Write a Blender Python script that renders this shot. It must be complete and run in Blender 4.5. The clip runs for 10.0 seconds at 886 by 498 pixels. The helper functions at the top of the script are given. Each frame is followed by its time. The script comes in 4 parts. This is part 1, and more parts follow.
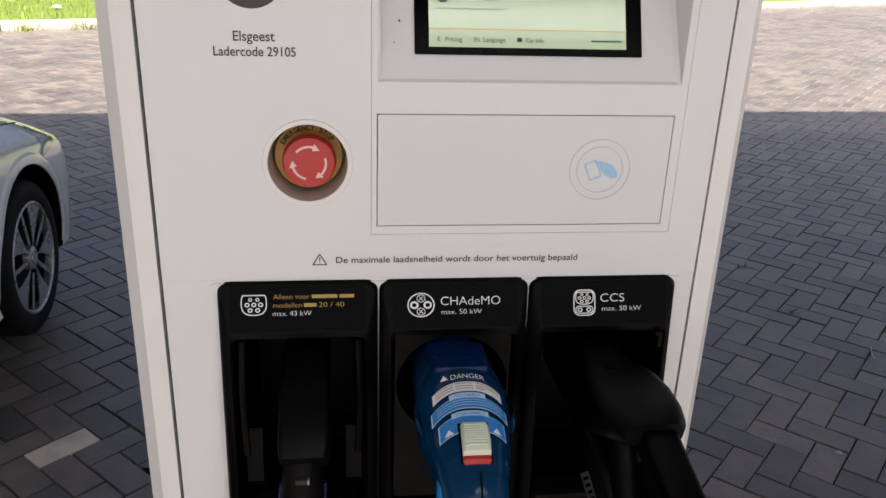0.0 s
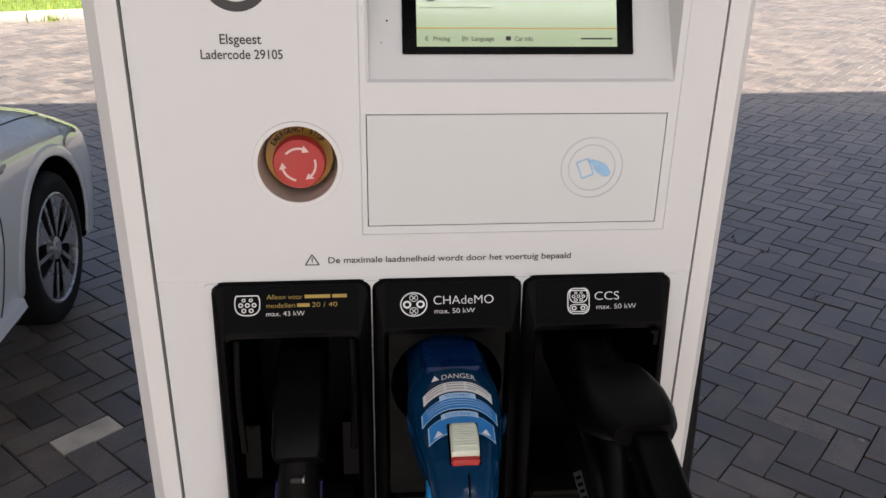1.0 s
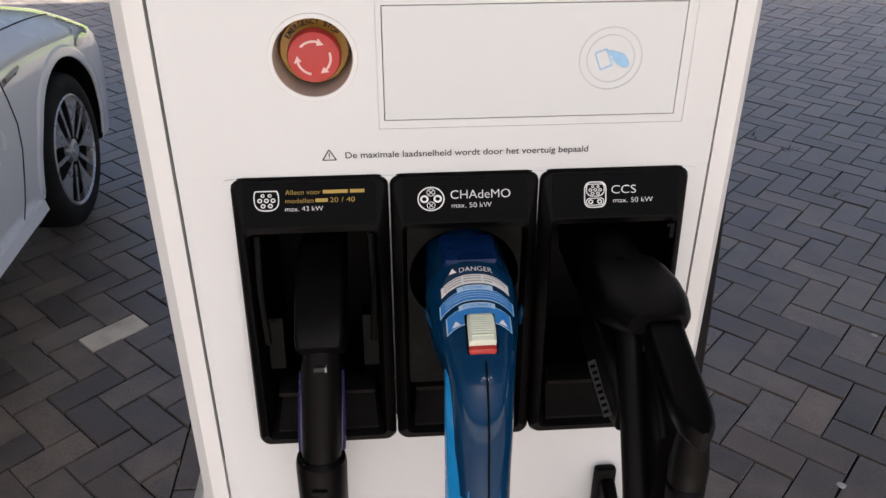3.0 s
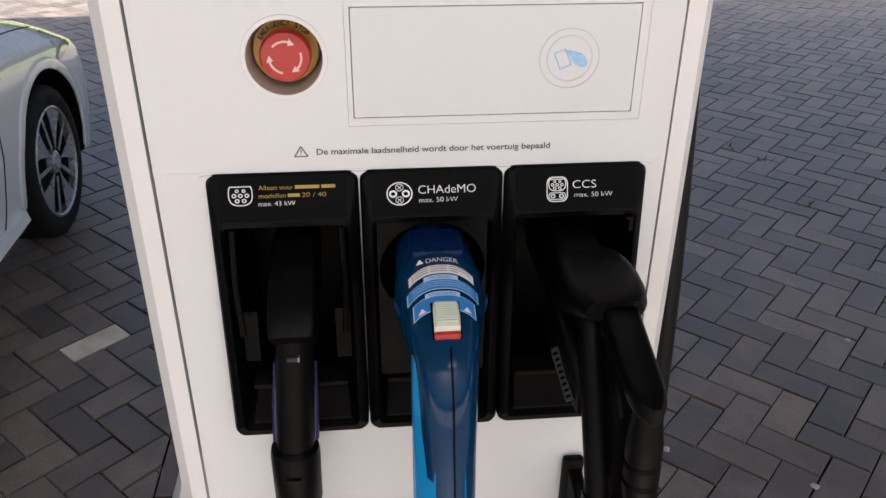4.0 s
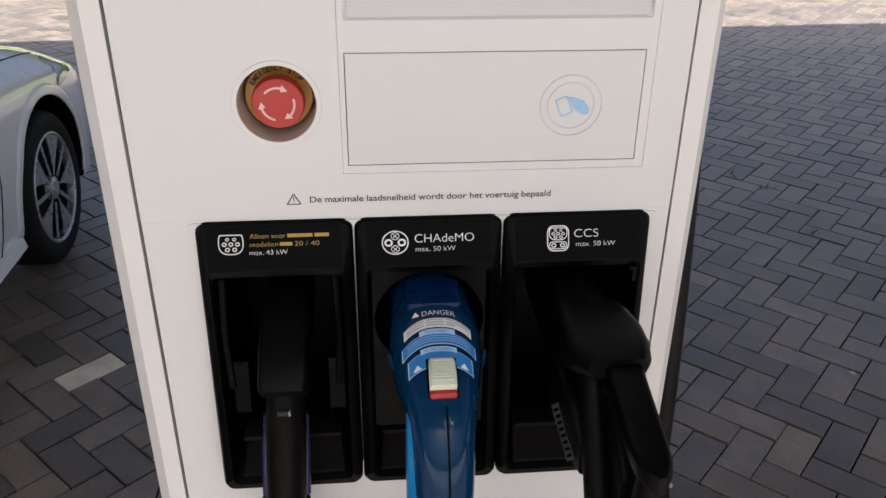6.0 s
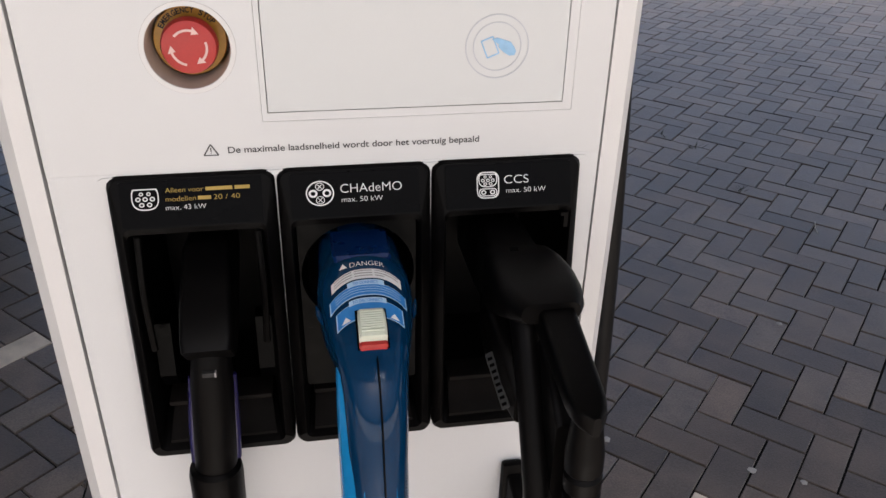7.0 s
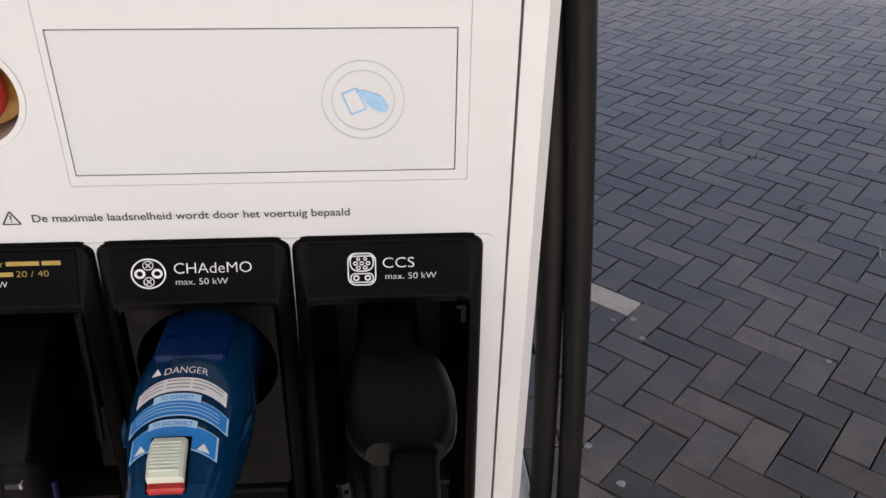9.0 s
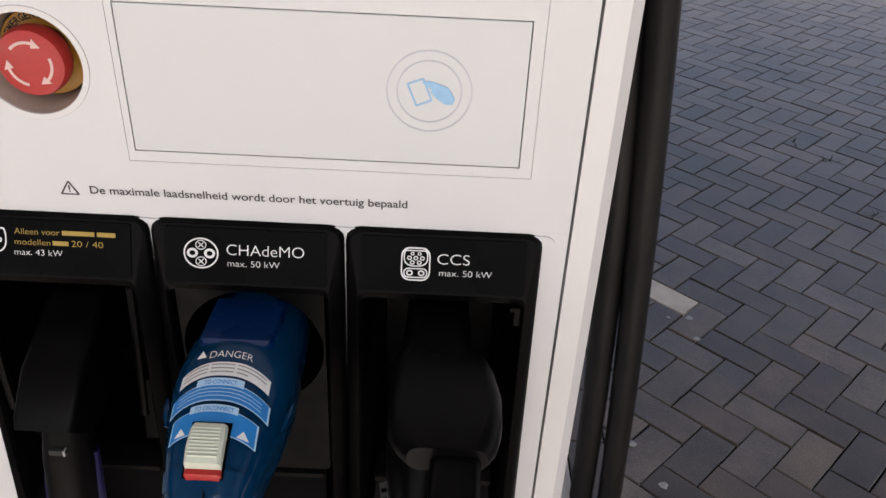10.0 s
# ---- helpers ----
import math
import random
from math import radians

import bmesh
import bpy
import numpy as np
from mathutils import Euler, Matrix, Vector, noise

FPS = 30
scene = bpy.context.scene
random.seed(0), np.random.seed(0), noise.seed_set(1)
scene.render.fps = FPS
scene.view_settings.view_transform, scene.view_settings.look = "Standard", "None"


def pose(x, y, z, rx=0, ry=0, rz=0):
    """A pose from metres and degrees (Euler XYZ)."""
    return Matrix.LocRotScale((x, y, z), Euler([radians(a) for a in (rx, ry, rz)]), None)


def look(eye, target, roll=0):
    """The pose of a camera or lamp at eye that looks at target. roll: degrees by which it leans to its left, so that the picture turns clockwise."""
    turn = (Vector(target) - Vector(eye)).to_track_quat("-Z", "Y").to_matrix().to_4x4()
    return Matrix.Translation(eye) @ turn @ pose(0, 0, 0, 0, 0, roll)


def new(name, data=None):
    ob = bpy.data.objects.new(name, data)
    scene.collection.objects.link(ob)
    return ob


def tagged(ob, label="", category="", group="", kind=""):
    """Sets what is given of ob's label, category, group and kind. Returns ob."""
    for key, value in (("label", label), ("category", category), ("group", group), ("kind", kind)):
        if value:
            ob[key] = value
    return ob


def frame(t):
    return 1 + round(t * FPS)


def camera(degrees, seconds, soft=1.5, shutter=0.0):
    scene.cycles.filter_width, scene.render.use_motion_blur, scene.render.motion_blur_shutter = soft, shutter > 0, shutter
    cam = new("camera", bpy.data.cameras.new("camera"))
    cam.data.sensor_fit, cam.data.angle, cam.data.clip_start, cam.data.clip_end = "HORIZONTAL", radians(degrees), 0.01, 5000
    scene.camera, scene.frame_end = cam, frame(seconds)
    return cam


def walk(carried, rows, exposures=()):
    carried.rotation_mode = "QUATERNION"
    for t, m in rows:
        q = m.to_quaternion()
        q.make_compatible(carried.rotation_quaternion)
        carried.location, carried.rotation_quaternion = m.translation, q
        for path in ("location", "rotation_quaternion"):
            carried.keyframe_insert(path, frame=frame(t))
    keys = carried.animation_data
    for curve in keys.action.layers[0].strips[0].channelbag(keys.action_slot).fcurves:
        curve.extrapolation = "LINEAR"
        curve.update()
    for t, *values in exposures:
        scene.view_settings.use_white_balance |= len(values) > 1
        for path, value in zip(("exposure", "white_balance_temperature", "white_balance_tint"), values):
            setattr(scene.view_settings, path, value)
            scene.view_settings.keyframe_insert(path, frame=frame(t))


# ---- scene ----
cam = camera(55.7, 10.0)
PATH = [
    (0, (-0.032, -0.728, 1.685), (0.206, 1.109, 0.931), 2.1),
    (0.5, (-0.024, -0.74, 1.7), (0.209, 1.09, 0.928), 1.6),
    (1, (0.0, -0.725, 1.699), (0.176, 1.104, 0.908), 1.0),
    (1.5, (0.001, -0.716, 1.702), (0.144, 1.09, 0.854), 0.2),
    (2, (-0.014, -0.73, 1.698), (0.114, 1.013, 0.726), 0.2),
    (2.5, (-0.016, -0.733, 1.692), (0.11, 0.998, 0.698), 0.3),
    (3, (-0.001, -0.732, 1.695), (0.129, 0.995, 0.694), 0.1),
    (3.2, (0.013, -0.743, 1.683), (0.153, 1.0, 0.712), 0.1),
    (4.5, (0.013, -0.773, 1.701), (0.183, 0.967, 0.731), 0.4),
    (4.9, (0.012, -0.77, 1.706), (0.181, 0.975, 0.744), 0.3),
    (5, (0.011, -0.769, 1.7065), (0.18, 0.976, 0.746), 0.35),
    (6.3, (0.031, -0.729, 1.701), (0.199, 1.039, 0.78), 0.7),
    (6.5, (0.05, -0.726, 1.676), (0.242, 1.033, 0.744), 0.5),
    (6.6, (0.053, -0.722, 1.672), (0.279, 1.015, 0.708), 0.2),
    (7, (0.03, -0.725, 1.676), (0.34, 0.987, 0.69), 1.3),
    (7.5, (-0.019, -0.75, 1.691), (0.302, 0.96, 0.705), 0.9),
    (8, (-0.019, -0.751, 1.692), (0.303, 0.958, 0.703), 0.5),
    (8.5, (0.089, -0.694, 1.666), (0.398, 1.012, 0.669), 0.9),
    (9, (0.217, -0.562, 1.673), (0.362, 1.156, 0.66), 1.0),
    (9.5, (0.236, -0.5, 1.676), (0.274, 1.194, 0.613), 1.9),
    (10, (0.217, -0.536, 1.676), (0.23, 1.158, 0.612), 2.9),
]
EXPOSURE = [(0.0, 1.54), (1.0, 1.61), (2.0, 1.79), (3.0, 1.97), (4.5, 1.83), (6.5, 1.72), (7.5, 2.07), (8.5, 1.89), (9.2, 2.02), (10.0, 1.92)]
walk(cam, [(t, look(eye, target, roll)) for t, eye, target, roll in PATH], [(t, stops, 6260, 11) for t, stops in EXPOSURE])

# ---- sky, sun ----
SUN_EL, SUN_AZ = 60.0, 182.0
world = bpy.data.worlds.new("sky")
scene.world = world
world.use_nodes = True
wn = world.node_tree
sky = wn.nodes.new("ShaderNodeTexSky")
sky.sky_type, sky.sun_disc = "NISHITA", False
sky.dust_density, sky.air_density = 8.0, 0.8
sky.sun_elevation, sky.sun_rotation = radians(SUN_EL), radians(SUN_AZ)
wn.links.new(sky.outputs[0], wn.nodes["Background"].inputs[0])
wn.nodes["Background"].inputs[1].default_value = 0.06
sun = new("sun", bpy.data.lights.new("sun", "SUN"))
sun.data.energy, sun.data.angle, sun.data.color = 5.0, radians(0.53), (1.0, 0.93, 0.84)
sd = Vector((math.sin(radians(SUN_AZ)) * math.cos(radians(SUN_EL)), math.cos(radians(SUN_AZ)) * math.cos(radians(SUN_EL)), math.sin(radians(SUN_EL))))
sun.matrix_world = look(sd * 50, (0, 0, 0))


# ---- materials ----
def mat(name, color, rough=0.5, metal=0.0, vary=0.12, scale=6.0, fine=180.0, bump=0.05, dirt=None, dirt_amount=0.3, random_by="", spread=0.0, coat=0.0, spec=0.5, alt=None, stain=0.0, grazing_sheen=0.0):
    """A surface with two scales of colour variation, fine relief and optional dirt patches."""
    m = bpy.data.materials.new(name)
    m.use_nodes = True
    nt = m.node_tree
    b = nt.nodes["Principled BSDF"]
    N, L = nt.nodes.new, nt.links.new
    b.inputs["Metallic"].default_value = metal
    b.inputs["Coat Weight"].default_value = coat
    b.inputs["Coat Roughness"].default_value = 0.04
    b.inputs["Specular IOR Level"].default_value = spec
    # Sheen lifts the tone at flat viewing angles, in place of light on far paving.
    b.inputs["Sheen Weight"].default_value, b.inputs["Sheen Roughness"].default_value = grazing_sheen, 0.35
    b.inputs["Sheen Tint"].default_value = (1.0, 0.95, 0.9, 1)
    geo = N("ShaderNodeNewGeometry")
    big, small = N("ShaderNodeTexNoise"), N("ShaderNodeTexNoise")
    for n, sc, det in ((big, scale, 4), (small, fine, 3)):
        n.inputs["Scale"].default_value, n.inputs["Detail"].default_value = sc, det
        L(geo.outputs["Position"], n.inputs["Vector"])
    add = N("ShaderNodeMath"); add.operation = "ADD"
    L(big.outputs[0], add.inputs[0]); L(small.outputs[0], add.inputs[1])
    mr = N("ShaderNodeMapRange")
    mr.inputs["From Min"].default_value, mr.inputs["From Max"].default_value = 0.6, 1.4
    mr.inputs["To Min"].default_value, mr.inputs["To Max"].default_value = 1 - vary, 1 + vary
    L(add.outputs[0], mr.inputs["Value"])
    hsv = N("ShaderNodeHueSaturation")
    hsv.inputs["Color"].default_value = (*color, 1)
    val = mr.outputs[0]
    if random_by:
        if random_by == "object":
            rnd = N("ShaderNodeObjectInfo").outputs["Random"]
        else:
            rnd = geo.outputs["Random Per Island"]
        r2 = N("ShaderNodeMapRange")
        r2.inputs["To Min"].default_value, r2.inputs["To Max"].default_value = 1 - spread, 1 + spread
        L(rnd, r2.inputs["Value"])
        mul = N("ShaderNodeMath"); mul.operation = "MULTIPLY"
        L(val, mul.inputs[0]); L(r2.outputs[0], mul.inputs[1])
        val = mul.outputs[0]
    L(val, hsv.inputs["Value"])
    if alt:
        fr = N("ShaderNodeMath"); fr.operation = "MULTIPLY"; fr.inputs[1].default_value = 7.31
        L(rnd, fr.inputs[0])
        fr2 = N("ShaderNodeMath"); fr2.operation = "FRACT"
        L(fr.outputs[0], fr2.inputs[0])
        am = N("ShaderNodeMix"); am.data_type = "RGBA"
        L(fr2.outputs[0], am.inputs["Factor"])
        am.inputs["A"].default_value, am.inputs["B"].default_value = (*color, 1), (*alt, 1)
        L(am.outputs["Result"], hsv.inputs["Color"])
    col = hsv.outputs[0]
    if dirt:
        dn = N("ShaderNodeTexNoise")
        dn.inputs["Scale"].default_value, dn.inputs["Detail"].default_value = scale * 0.35, 6
        L(geo.outputs["Position"], dn.inputs["Vector"])
        dm = N("ShaderNodeMapRange")
        dm.inputs["From Min"].default_value, dm.inputs["From Max"].default_value = 0.48, 0.72
        dm.inputs["To Max"].default_value = dirt_amount
        L(dn.outputs[0], dm.inputs["Value"])
        mx = N("ShaderNodeMix"); mx.data_type = "RGBA"
        L(dm.outputs[0], mx.inputs["Factor"]); L(col, mx.inputs["A"])
        mx.inputs["B"].default_value = (*dirt, 1)
        col = mx.outputs["Result"]
    if stain:
        sn = N("ShaderNodeTexNoise")
        sn.inputs["Scale"].default_value, sn.inputs["Detail"].default_value = 1.7, 5
        L(geo.outputs["Position"], sn.inputs["Vector"])
        sm = N("ShaderNodeMapRange")
        sm.inputs["From Min"].default_value, sm.inputs["From Max"].default_value = 0.46, 0.64
        sm.inputs["To Max"].default_value = stain
        L(sn.outputs[0], sm.inputs["Value"])
        sx = N("ShaderNodeMix"); sx.data_type = "RGBA"
        L(sm.outputs[0], sx.inputs["Factor"]); L(col, sx.inputs["A"])
        sx.inputs["B"].default_value = (0.03, 0.027, 0.025, 1)
        col = sx.outputs["Result"]
    L(col, b.inputs["Base Color"])
    rr = N("ShaderNodeMapRange")
    rr.inputs["From Min"].default_value, rr.inputs["From Max"].default_value = 0.3, 0.7
    rr.inputs["To Min"].default_value, rr.inputs["To Max"].default_value = max(0.02, rough - 0.08), min(1, rough + 0.08)
    L(big.outputs[0], rr.inputs["Value"]); L(rr.outputs[0], b.inputs["Roughness"])
    if bump:
        bp = N("ShaderNodeBump")
        bp.inputs["Strength"].default_value, bp.inputs["Distance"].default_value = bump, 0.002
        L(small.outputs[0], bp.inputs["Height"]); L(bp.outputs[0], b.inputs["Normal"])
    return m


def glow(name, color, strength):
    m = bpy.data.materials.new(name)
    m.use_nodes = True
    b = m.node_tree.nodes["Principled BSDF"]
    b.inputs["Base Color"].default_value = (*[c * 0.1 for c in color], 1)
    b.inputs["Emission Color"].default_value = (*color, 1)
    b.inputs["Emission Strength"].default_value = strength
    b.inputs["Roughness"].default_value = 0.12
    return m


PANEL = mat("grey_white_film", (0.622, 0.636, 0.638), 0.5, vary=0.015, scale=4, fine=800, bump=0.01, spec=0.3)
WHITE = mat("powder_coated_white", (0.64, 0.646, 0.652), 0.42, vary=0.025, scale=5, fine=900, bump=0.03, dirt=(0.57, 0.55, 0.53), dirt_amount=0.18)
WHITE_TRIM = mat("white_trim_paint", (0.672, 0.664, 0.66), 0.35, vary=0.03, scale=8, fine=700, bump=0.02, dirt=(0.6, 0.56, 0.52), dirt_amount=0.15)
SEAM = mat("dark_gap", (0.02, 0.02, 0.02), 0.8, bump=0)
LINE = mat("grey_seam_line", (0.32, 0.3, 0.3), 0.6, bump=0)
BLACK = mat("black_plastic", (0.0016, 0.0014, 0.0015), 0.4, vary=0.25, scale=14, fine=1500, bump=0.06, dirt=(0.005, 0.0043, 0.004), dirt_amount=0.25, spec=0.08)
# Browner than the shell: dust, plus the light on holster floors put into colour.
LIT_DUST = mat("dusty_lit_brown_plastic", (0.0035, 0.0027, 0.0023), 0.7, vary=0.4, scale=30, fine=700, bump=0.1, dirt=(0.017, 0.013, 0.011), dirt_amount=0.6, spec=0.15)
FILM = mat("black_label_film", (0.001, 0.001, 0.0012), 0.3, vary=0.15, scale=20, bump=0, spec=0.06)
RUBBER = mat("black_rubber", (0.004, 0.0038, 0.0038), 0.5, vary=0.25, scale=18, fine=600, bump=0.08, dirt=(0.022, 0.018, 0.016), dirt_amount=0.4, spec=0.25)
TYRE = mat("tyre_rubber", (0.006, 0.0058, 0.0058), 0.75, vary=0.25, scale=12, fine=300, bump=0.15, dirt=(0.03, 0.027, 0.025), dirt_amount=0.3, spec=0.25)
BLUE = mat("blue_plastic", (0.0016, 0.029, 0.083), 0.12, vary=0.14, scale=14, fine=900, bump=0.02, spec=0.22)
# Lighter copy of the plug's blue: the light on its flanks is in the colour.
BLUE_LIT = mat("lit_blue_side", (0.01, 0.23, 0.55), 0.18, vary=0.1, scale=14, bump=0.0, spec=0.5)
BLUE_LATCH = mat("blue_latch_plastic", (0.0012, 0.017, 0.085), 0.3, vary=0.1, scale=20, bump=0.01, spec=0.3)
BLUE_LABEL = mat("blue_sticker", (0.015, 0.21, 0.6), 0.35, vary=0.06, scale=30, bump=0)
BLUE_PALE = mat("pale_blue_print", (0.45, 0.68, 0.9), 0.4, vary=0.05, bump=0)
INDIGO = mat("indigo_plastic", (0.008, 0.006, 0.06), 0.3, bump=0.02)
PRINT_W = mat("white_print", (0.8, 0.8, 0.8), 0.45, vary=0.05, bump=0)
PRINT_G = mat("grey_print", (0.034, 0.033, 0.035), 0.5, vary=0.08, bump=0)
PRINT_PINK = mat("worn_pale_print", (0.66, 0.46, 0.43), 0.5, vary=0.1, scale=80, bump=0)
PRINT_MOSS = mat("dim_screen_print", (0.2, 0.26, 0.16), 0.5, vary=0.05, bump=0)
PRINT_Y = mat("yellow_print", (0.4, 0.27, 0.05), 0.45, vary=0.06, bump=0)
PRINT_B = mat("light_blue_print", (0.29, 0.5, 0.72), 0.5, vary=0.12, scale=60, bump=0)
PRINT_PALE = mat("faded_print", (0.5, 0.52, 0.56), 0.5, vary=0.05, bump=0)
CREAM = mat("cream_button_plastic", (0.62, 0.66, 0.55), 0.4, vary=0.06, scale=40, bump=0.02)
RED = mat("red_plastic", (0.385, 0.021, 0.018), 0.35, vary=0.1, scale=30, fine=500, bump=0.03)
AMBER = mat("yellow_collar_plastic", (0.5, 0.25, 0.03), 0.4, vary=0.15, scale=40, bump=0.02)
BRASS = mat("recess_wall_plastic", (0.5, 0.43, 0.38), 0.35, vary=0.1, scale=30, bump=0.02)
SCREEN = glow("display_screen", (0.42, 0.5, 0.3), 0.3)
SCREEN_ORANGE = glow("display_orange", (0.6, 0.32, 0.04), 0.25)
CAR = mat("white_car_paint", (0.84, 0.85, 0.86), 0.22, vary=0.02, scale=4, fine=400, bump=0, coat=1.0)
CAR_DARK = mat("car_black_plastic", (0.004, 0.004, 0.0043), 0.6, vary=0.2, bump=0.05, spec=0.15)
GLASS = mat("dark_car_glass", (0.02, 0.025, 0.028), 0.05, vary=0.05, bump=0, coat=1.0)
LAMP_GLASS = mat("headlamp_lens", (0.45, 0.46, 0.46), 0.08, vary=0.2, scale=30, bump=0, coat=1.0)
CHROME = mat("chrome", (0.75, 0.75, 0.75), 0.12, metal=1.0, vary=0.05, bump=0)
ALLOY = mat("alloy_wheel_silver", (0.42, 0.42, 0.43), 0.3, metal=0.6, vary=0.08, scale=20, bump=0.02)
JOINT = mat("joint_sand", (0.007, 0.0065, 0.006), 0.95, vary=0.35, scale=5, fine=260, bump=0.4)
BOUNCE_GROUND = mat("pale_bounce_ground", (0.36, 0.345, 0.32), 0.95, vary=0.3, scale=1.5, fine=120, bump=0.4)
BRICK_P = mat("paving_brick", (0.132, 0.108, 0.089), 0.36, vary=0.58, scale=9, fine=190, bump=0.6, dirt=(0.185, 0.148, 0.116), dirt_amount=0.4, alt=(0.146, 0.109, 0.082), random_by="object", spread=0.46, spec=1.0, stain=0.35, grazing_sheen=0.62)
BRICK_S = mat("paving_brick_rest", (0.132, 0.108, 0.089), 0.36, vary=0.58, scale=9, fine=190, bump=0.6, dirt=(0.185, 0.148, 0.116), dirt_amount=0.4, alt=(0.146, 0.109, 0.082), random_by="island", spread=0.46, spec=1.0, stain=0.35, grazing_sheen=0.62)
BRICK_W = mat("white_marking_brick", (0.82, 0.74, 0.63), 0.75, vary=0.14, scale=20, fine=350, bump=0.5, dirt=(0.3, 0.27, 0.24), dirt_amount=0.5)
SPOT = mat("dried_droppings", (0.45, 0.44, 0.42), 0.85, vary=0.15, scale=60, bump=0.2)
KERB = mat("concrete_kerb", (0.42, 0.39, 0.35), 0.85, vary=0.18, scale=3, fine=150, bump=0.4, dirt=(0.25, 0.22, 0.18), dirt_amount=0.5)
GRASS = mat("grass_ground", (0.10, 0.15, 0.02), 0.9, vary=0.4, scale=3, fine=60, bump=0.5)
BLADE = mat("grass_blades", (0.19, 0.235, 0.027), 0.6, vary=0.3, scale=2, fine=40, bump=0, random_by="island", spread=0.35)
ROOF = mat("canopy_underside", (0.16, 0.16, 0.165), 0.6, vary=0.08, scale=1, fine=30, bump=0.05)


# ---- builders ----
def thing(name, label, category, group="", at=(0, 0, 0), kind=""):
    ob = new(name)
    ob.empty_display_size = 0.1
    ob.location = at
    return tagged(ob, label, category, group, kind)


def mesh_object(name, bm, material, smooth=None):
    me = bpy.data.meshes.new(name)
    bmesh.ops.recalc_face_normals(bm, faces=bm.faces)
    if smooth is not None:
        for f in bm.faces:
            f.smooth = True
        for e in bm.edges:
            if len(e.link_faces) == 2 and e.calc_face_angle(0) > radians(smooth):
                e.smooth = False
    bm.to_mesh(me)
    bm.free()
    me.materials.append(material)
    return new(name, me)


def part(name, bm, material, parent, label="", smooth=35):
    ob = mesh_object(name, bm, material, smooth)
    ob.parent = parent
    if label:
        ob["label"] = label
    return ob


def box(x0, x1, y0, y1, z0, z1, bevel=0.0, seg=2, bm=None):
    own = bmesh.new()
    bmesh.ops.create_cube(own, size=1)
    for v in own.verts:
        v.co = Vector(((x0 + x1) / 2 + v.co.x * (x1 - x0), (y0 + y1) / 2 + v.co.y * (y1 - y0), (z0 + z1) / 2 + v.co.z * (z1 - z0)))
    if bevel:
        bmesh.ops.bevel(own, geom=own.edges[:], offset=bevel, segments=seg, profile=0.5, affect="EDGES")
    return merge(bm, own) if bm else own


def merge(bm, other):
    me = bpy.data.meshes.new("tmp")
    other.to_mesh(me)
    other.free()
    bm.from_mesh(me)
    bpy.data.meshes.remove(me)
    return bm


def loft(loops, cap0=True, cap1=True, bm=None, closed=True):
    """Skins rings of equally many points."""
    bm = bm or bmesh.new()
    rings = [[bm.verts.new(p) for p in ring] for ring in loops]
    n = len(rings[0])
    for a, b in zip(rings, rings[1:]):
        for i in range(n if closed else n - 1):
            bm.faces.new((a[i], a[(i + 1) % n], b[(i + 1) % n], b[i]))
    if cap0:
        bm.faces.new(rings[0][::-1])
    if cap1:
        bm.faces.new(rings[-1])
    return bm


def rrect(x0, x1, z0, z1, r, n=4):
    """Outline of a rectangle with rounded corners, as (x, z) points."""
    pts = []
    for cx, cz, a0 in ((x1 - r, z1 - r, 0), (x0 + r, z1 - r, 90), (x0 + r, z0 + r, 180), (x1 - r, z0 + r, 270)):
        for k in range(n + 1):
            a = radians(a0 + 90 * k / n)
            pts.append((cx + r * math.cos(a), cz + r * math.sin(a)))
    return pts


def tube(path, radii, n=20, caps=True):
    """A round bar along a path, with a radius for each point."""
    path = [Vector(p) for p in path]
    if not isinstance(radii, (list, tuple)):
        radii = [radii] * len(path)
    rings, side = [], None
    for i, p in enumerate(path):
        d = (path[min(i + 1, len(path) - 1)] - path[max(i - 1, 0)]).normalized()
        side = (side if side is not None else (Vector((1, 0, 0)) if abs(d.x) < 0.8 else Vector((0, 1, 0))))
        side = (side - d * side.dot(d)).normalized()
        up = d.cross(side)
        rings.append([p + radii[i] * (math.cos(2 * math.pi * k / n) * side + math.sin(2 * math.pi * k / n) * up) for k in range(n)])
    return loft(rings, caps, caps)


def curve_points(points, steps=8):
    """A smooth line through the points (Catmull-Rom)."""
    P = [Vector(p) for p in points]
    P = [2 * P[0] - P[1]] + P + [2 * P[-1] - P[-2]]
    out = []
    for a, b, c, d in zip(P, P[1:], P[2:], P[3:]):
        for k in range(steps):
            t = k / steps
            out.append(0.5 * (2 * b + (c - a) * t + (2 * a - 5 * b + 4 * c - d) * t * t + (3 * b - a - 3 * c + d) * t ** 3))
    return out + [P[-2]]


def plate(outline, holes, y0, y1):
    """A plate in the xz plane between y0 (front) and y1, with holes cut through it."""
    bm = bmesh.new()
    edges = []
    for loop in [outline] + holes:
        vs = [bm.verts.new((x, y0, z)) for x, z in loop]
        edges += [bm.edges.new((vs[i], vs[(i + 1) % len(vs)])) for i in range(len(vs))]
    bmesh.ops.triangle_fill(bm, use_beauty=True, use_dissolve=False, edges=edges)
    ext = bmesh.ops.extrude_face_region(bm, geom=bm.faces[:])
    bmesh.ops.translate(bm, verts=[v for v in ext["geom"] if isinstance(v, bmesh.types.BMVert)], vec=(0, y1 - y0, 0))
    return bm


def circle(cx, cz, r, n=48):
    return [(cx + r * math.cos(2 * math.pi * k / n), cz + r * math.sin(2 * math.pi * k / n)) for k in range(n)]


def ring_plate(cx, cz, r0, r1, y0, y1, n=48):
    return plate(circle(cx, cz, r1, n), [circle(cx, cz, r0, n)], y0, y1)


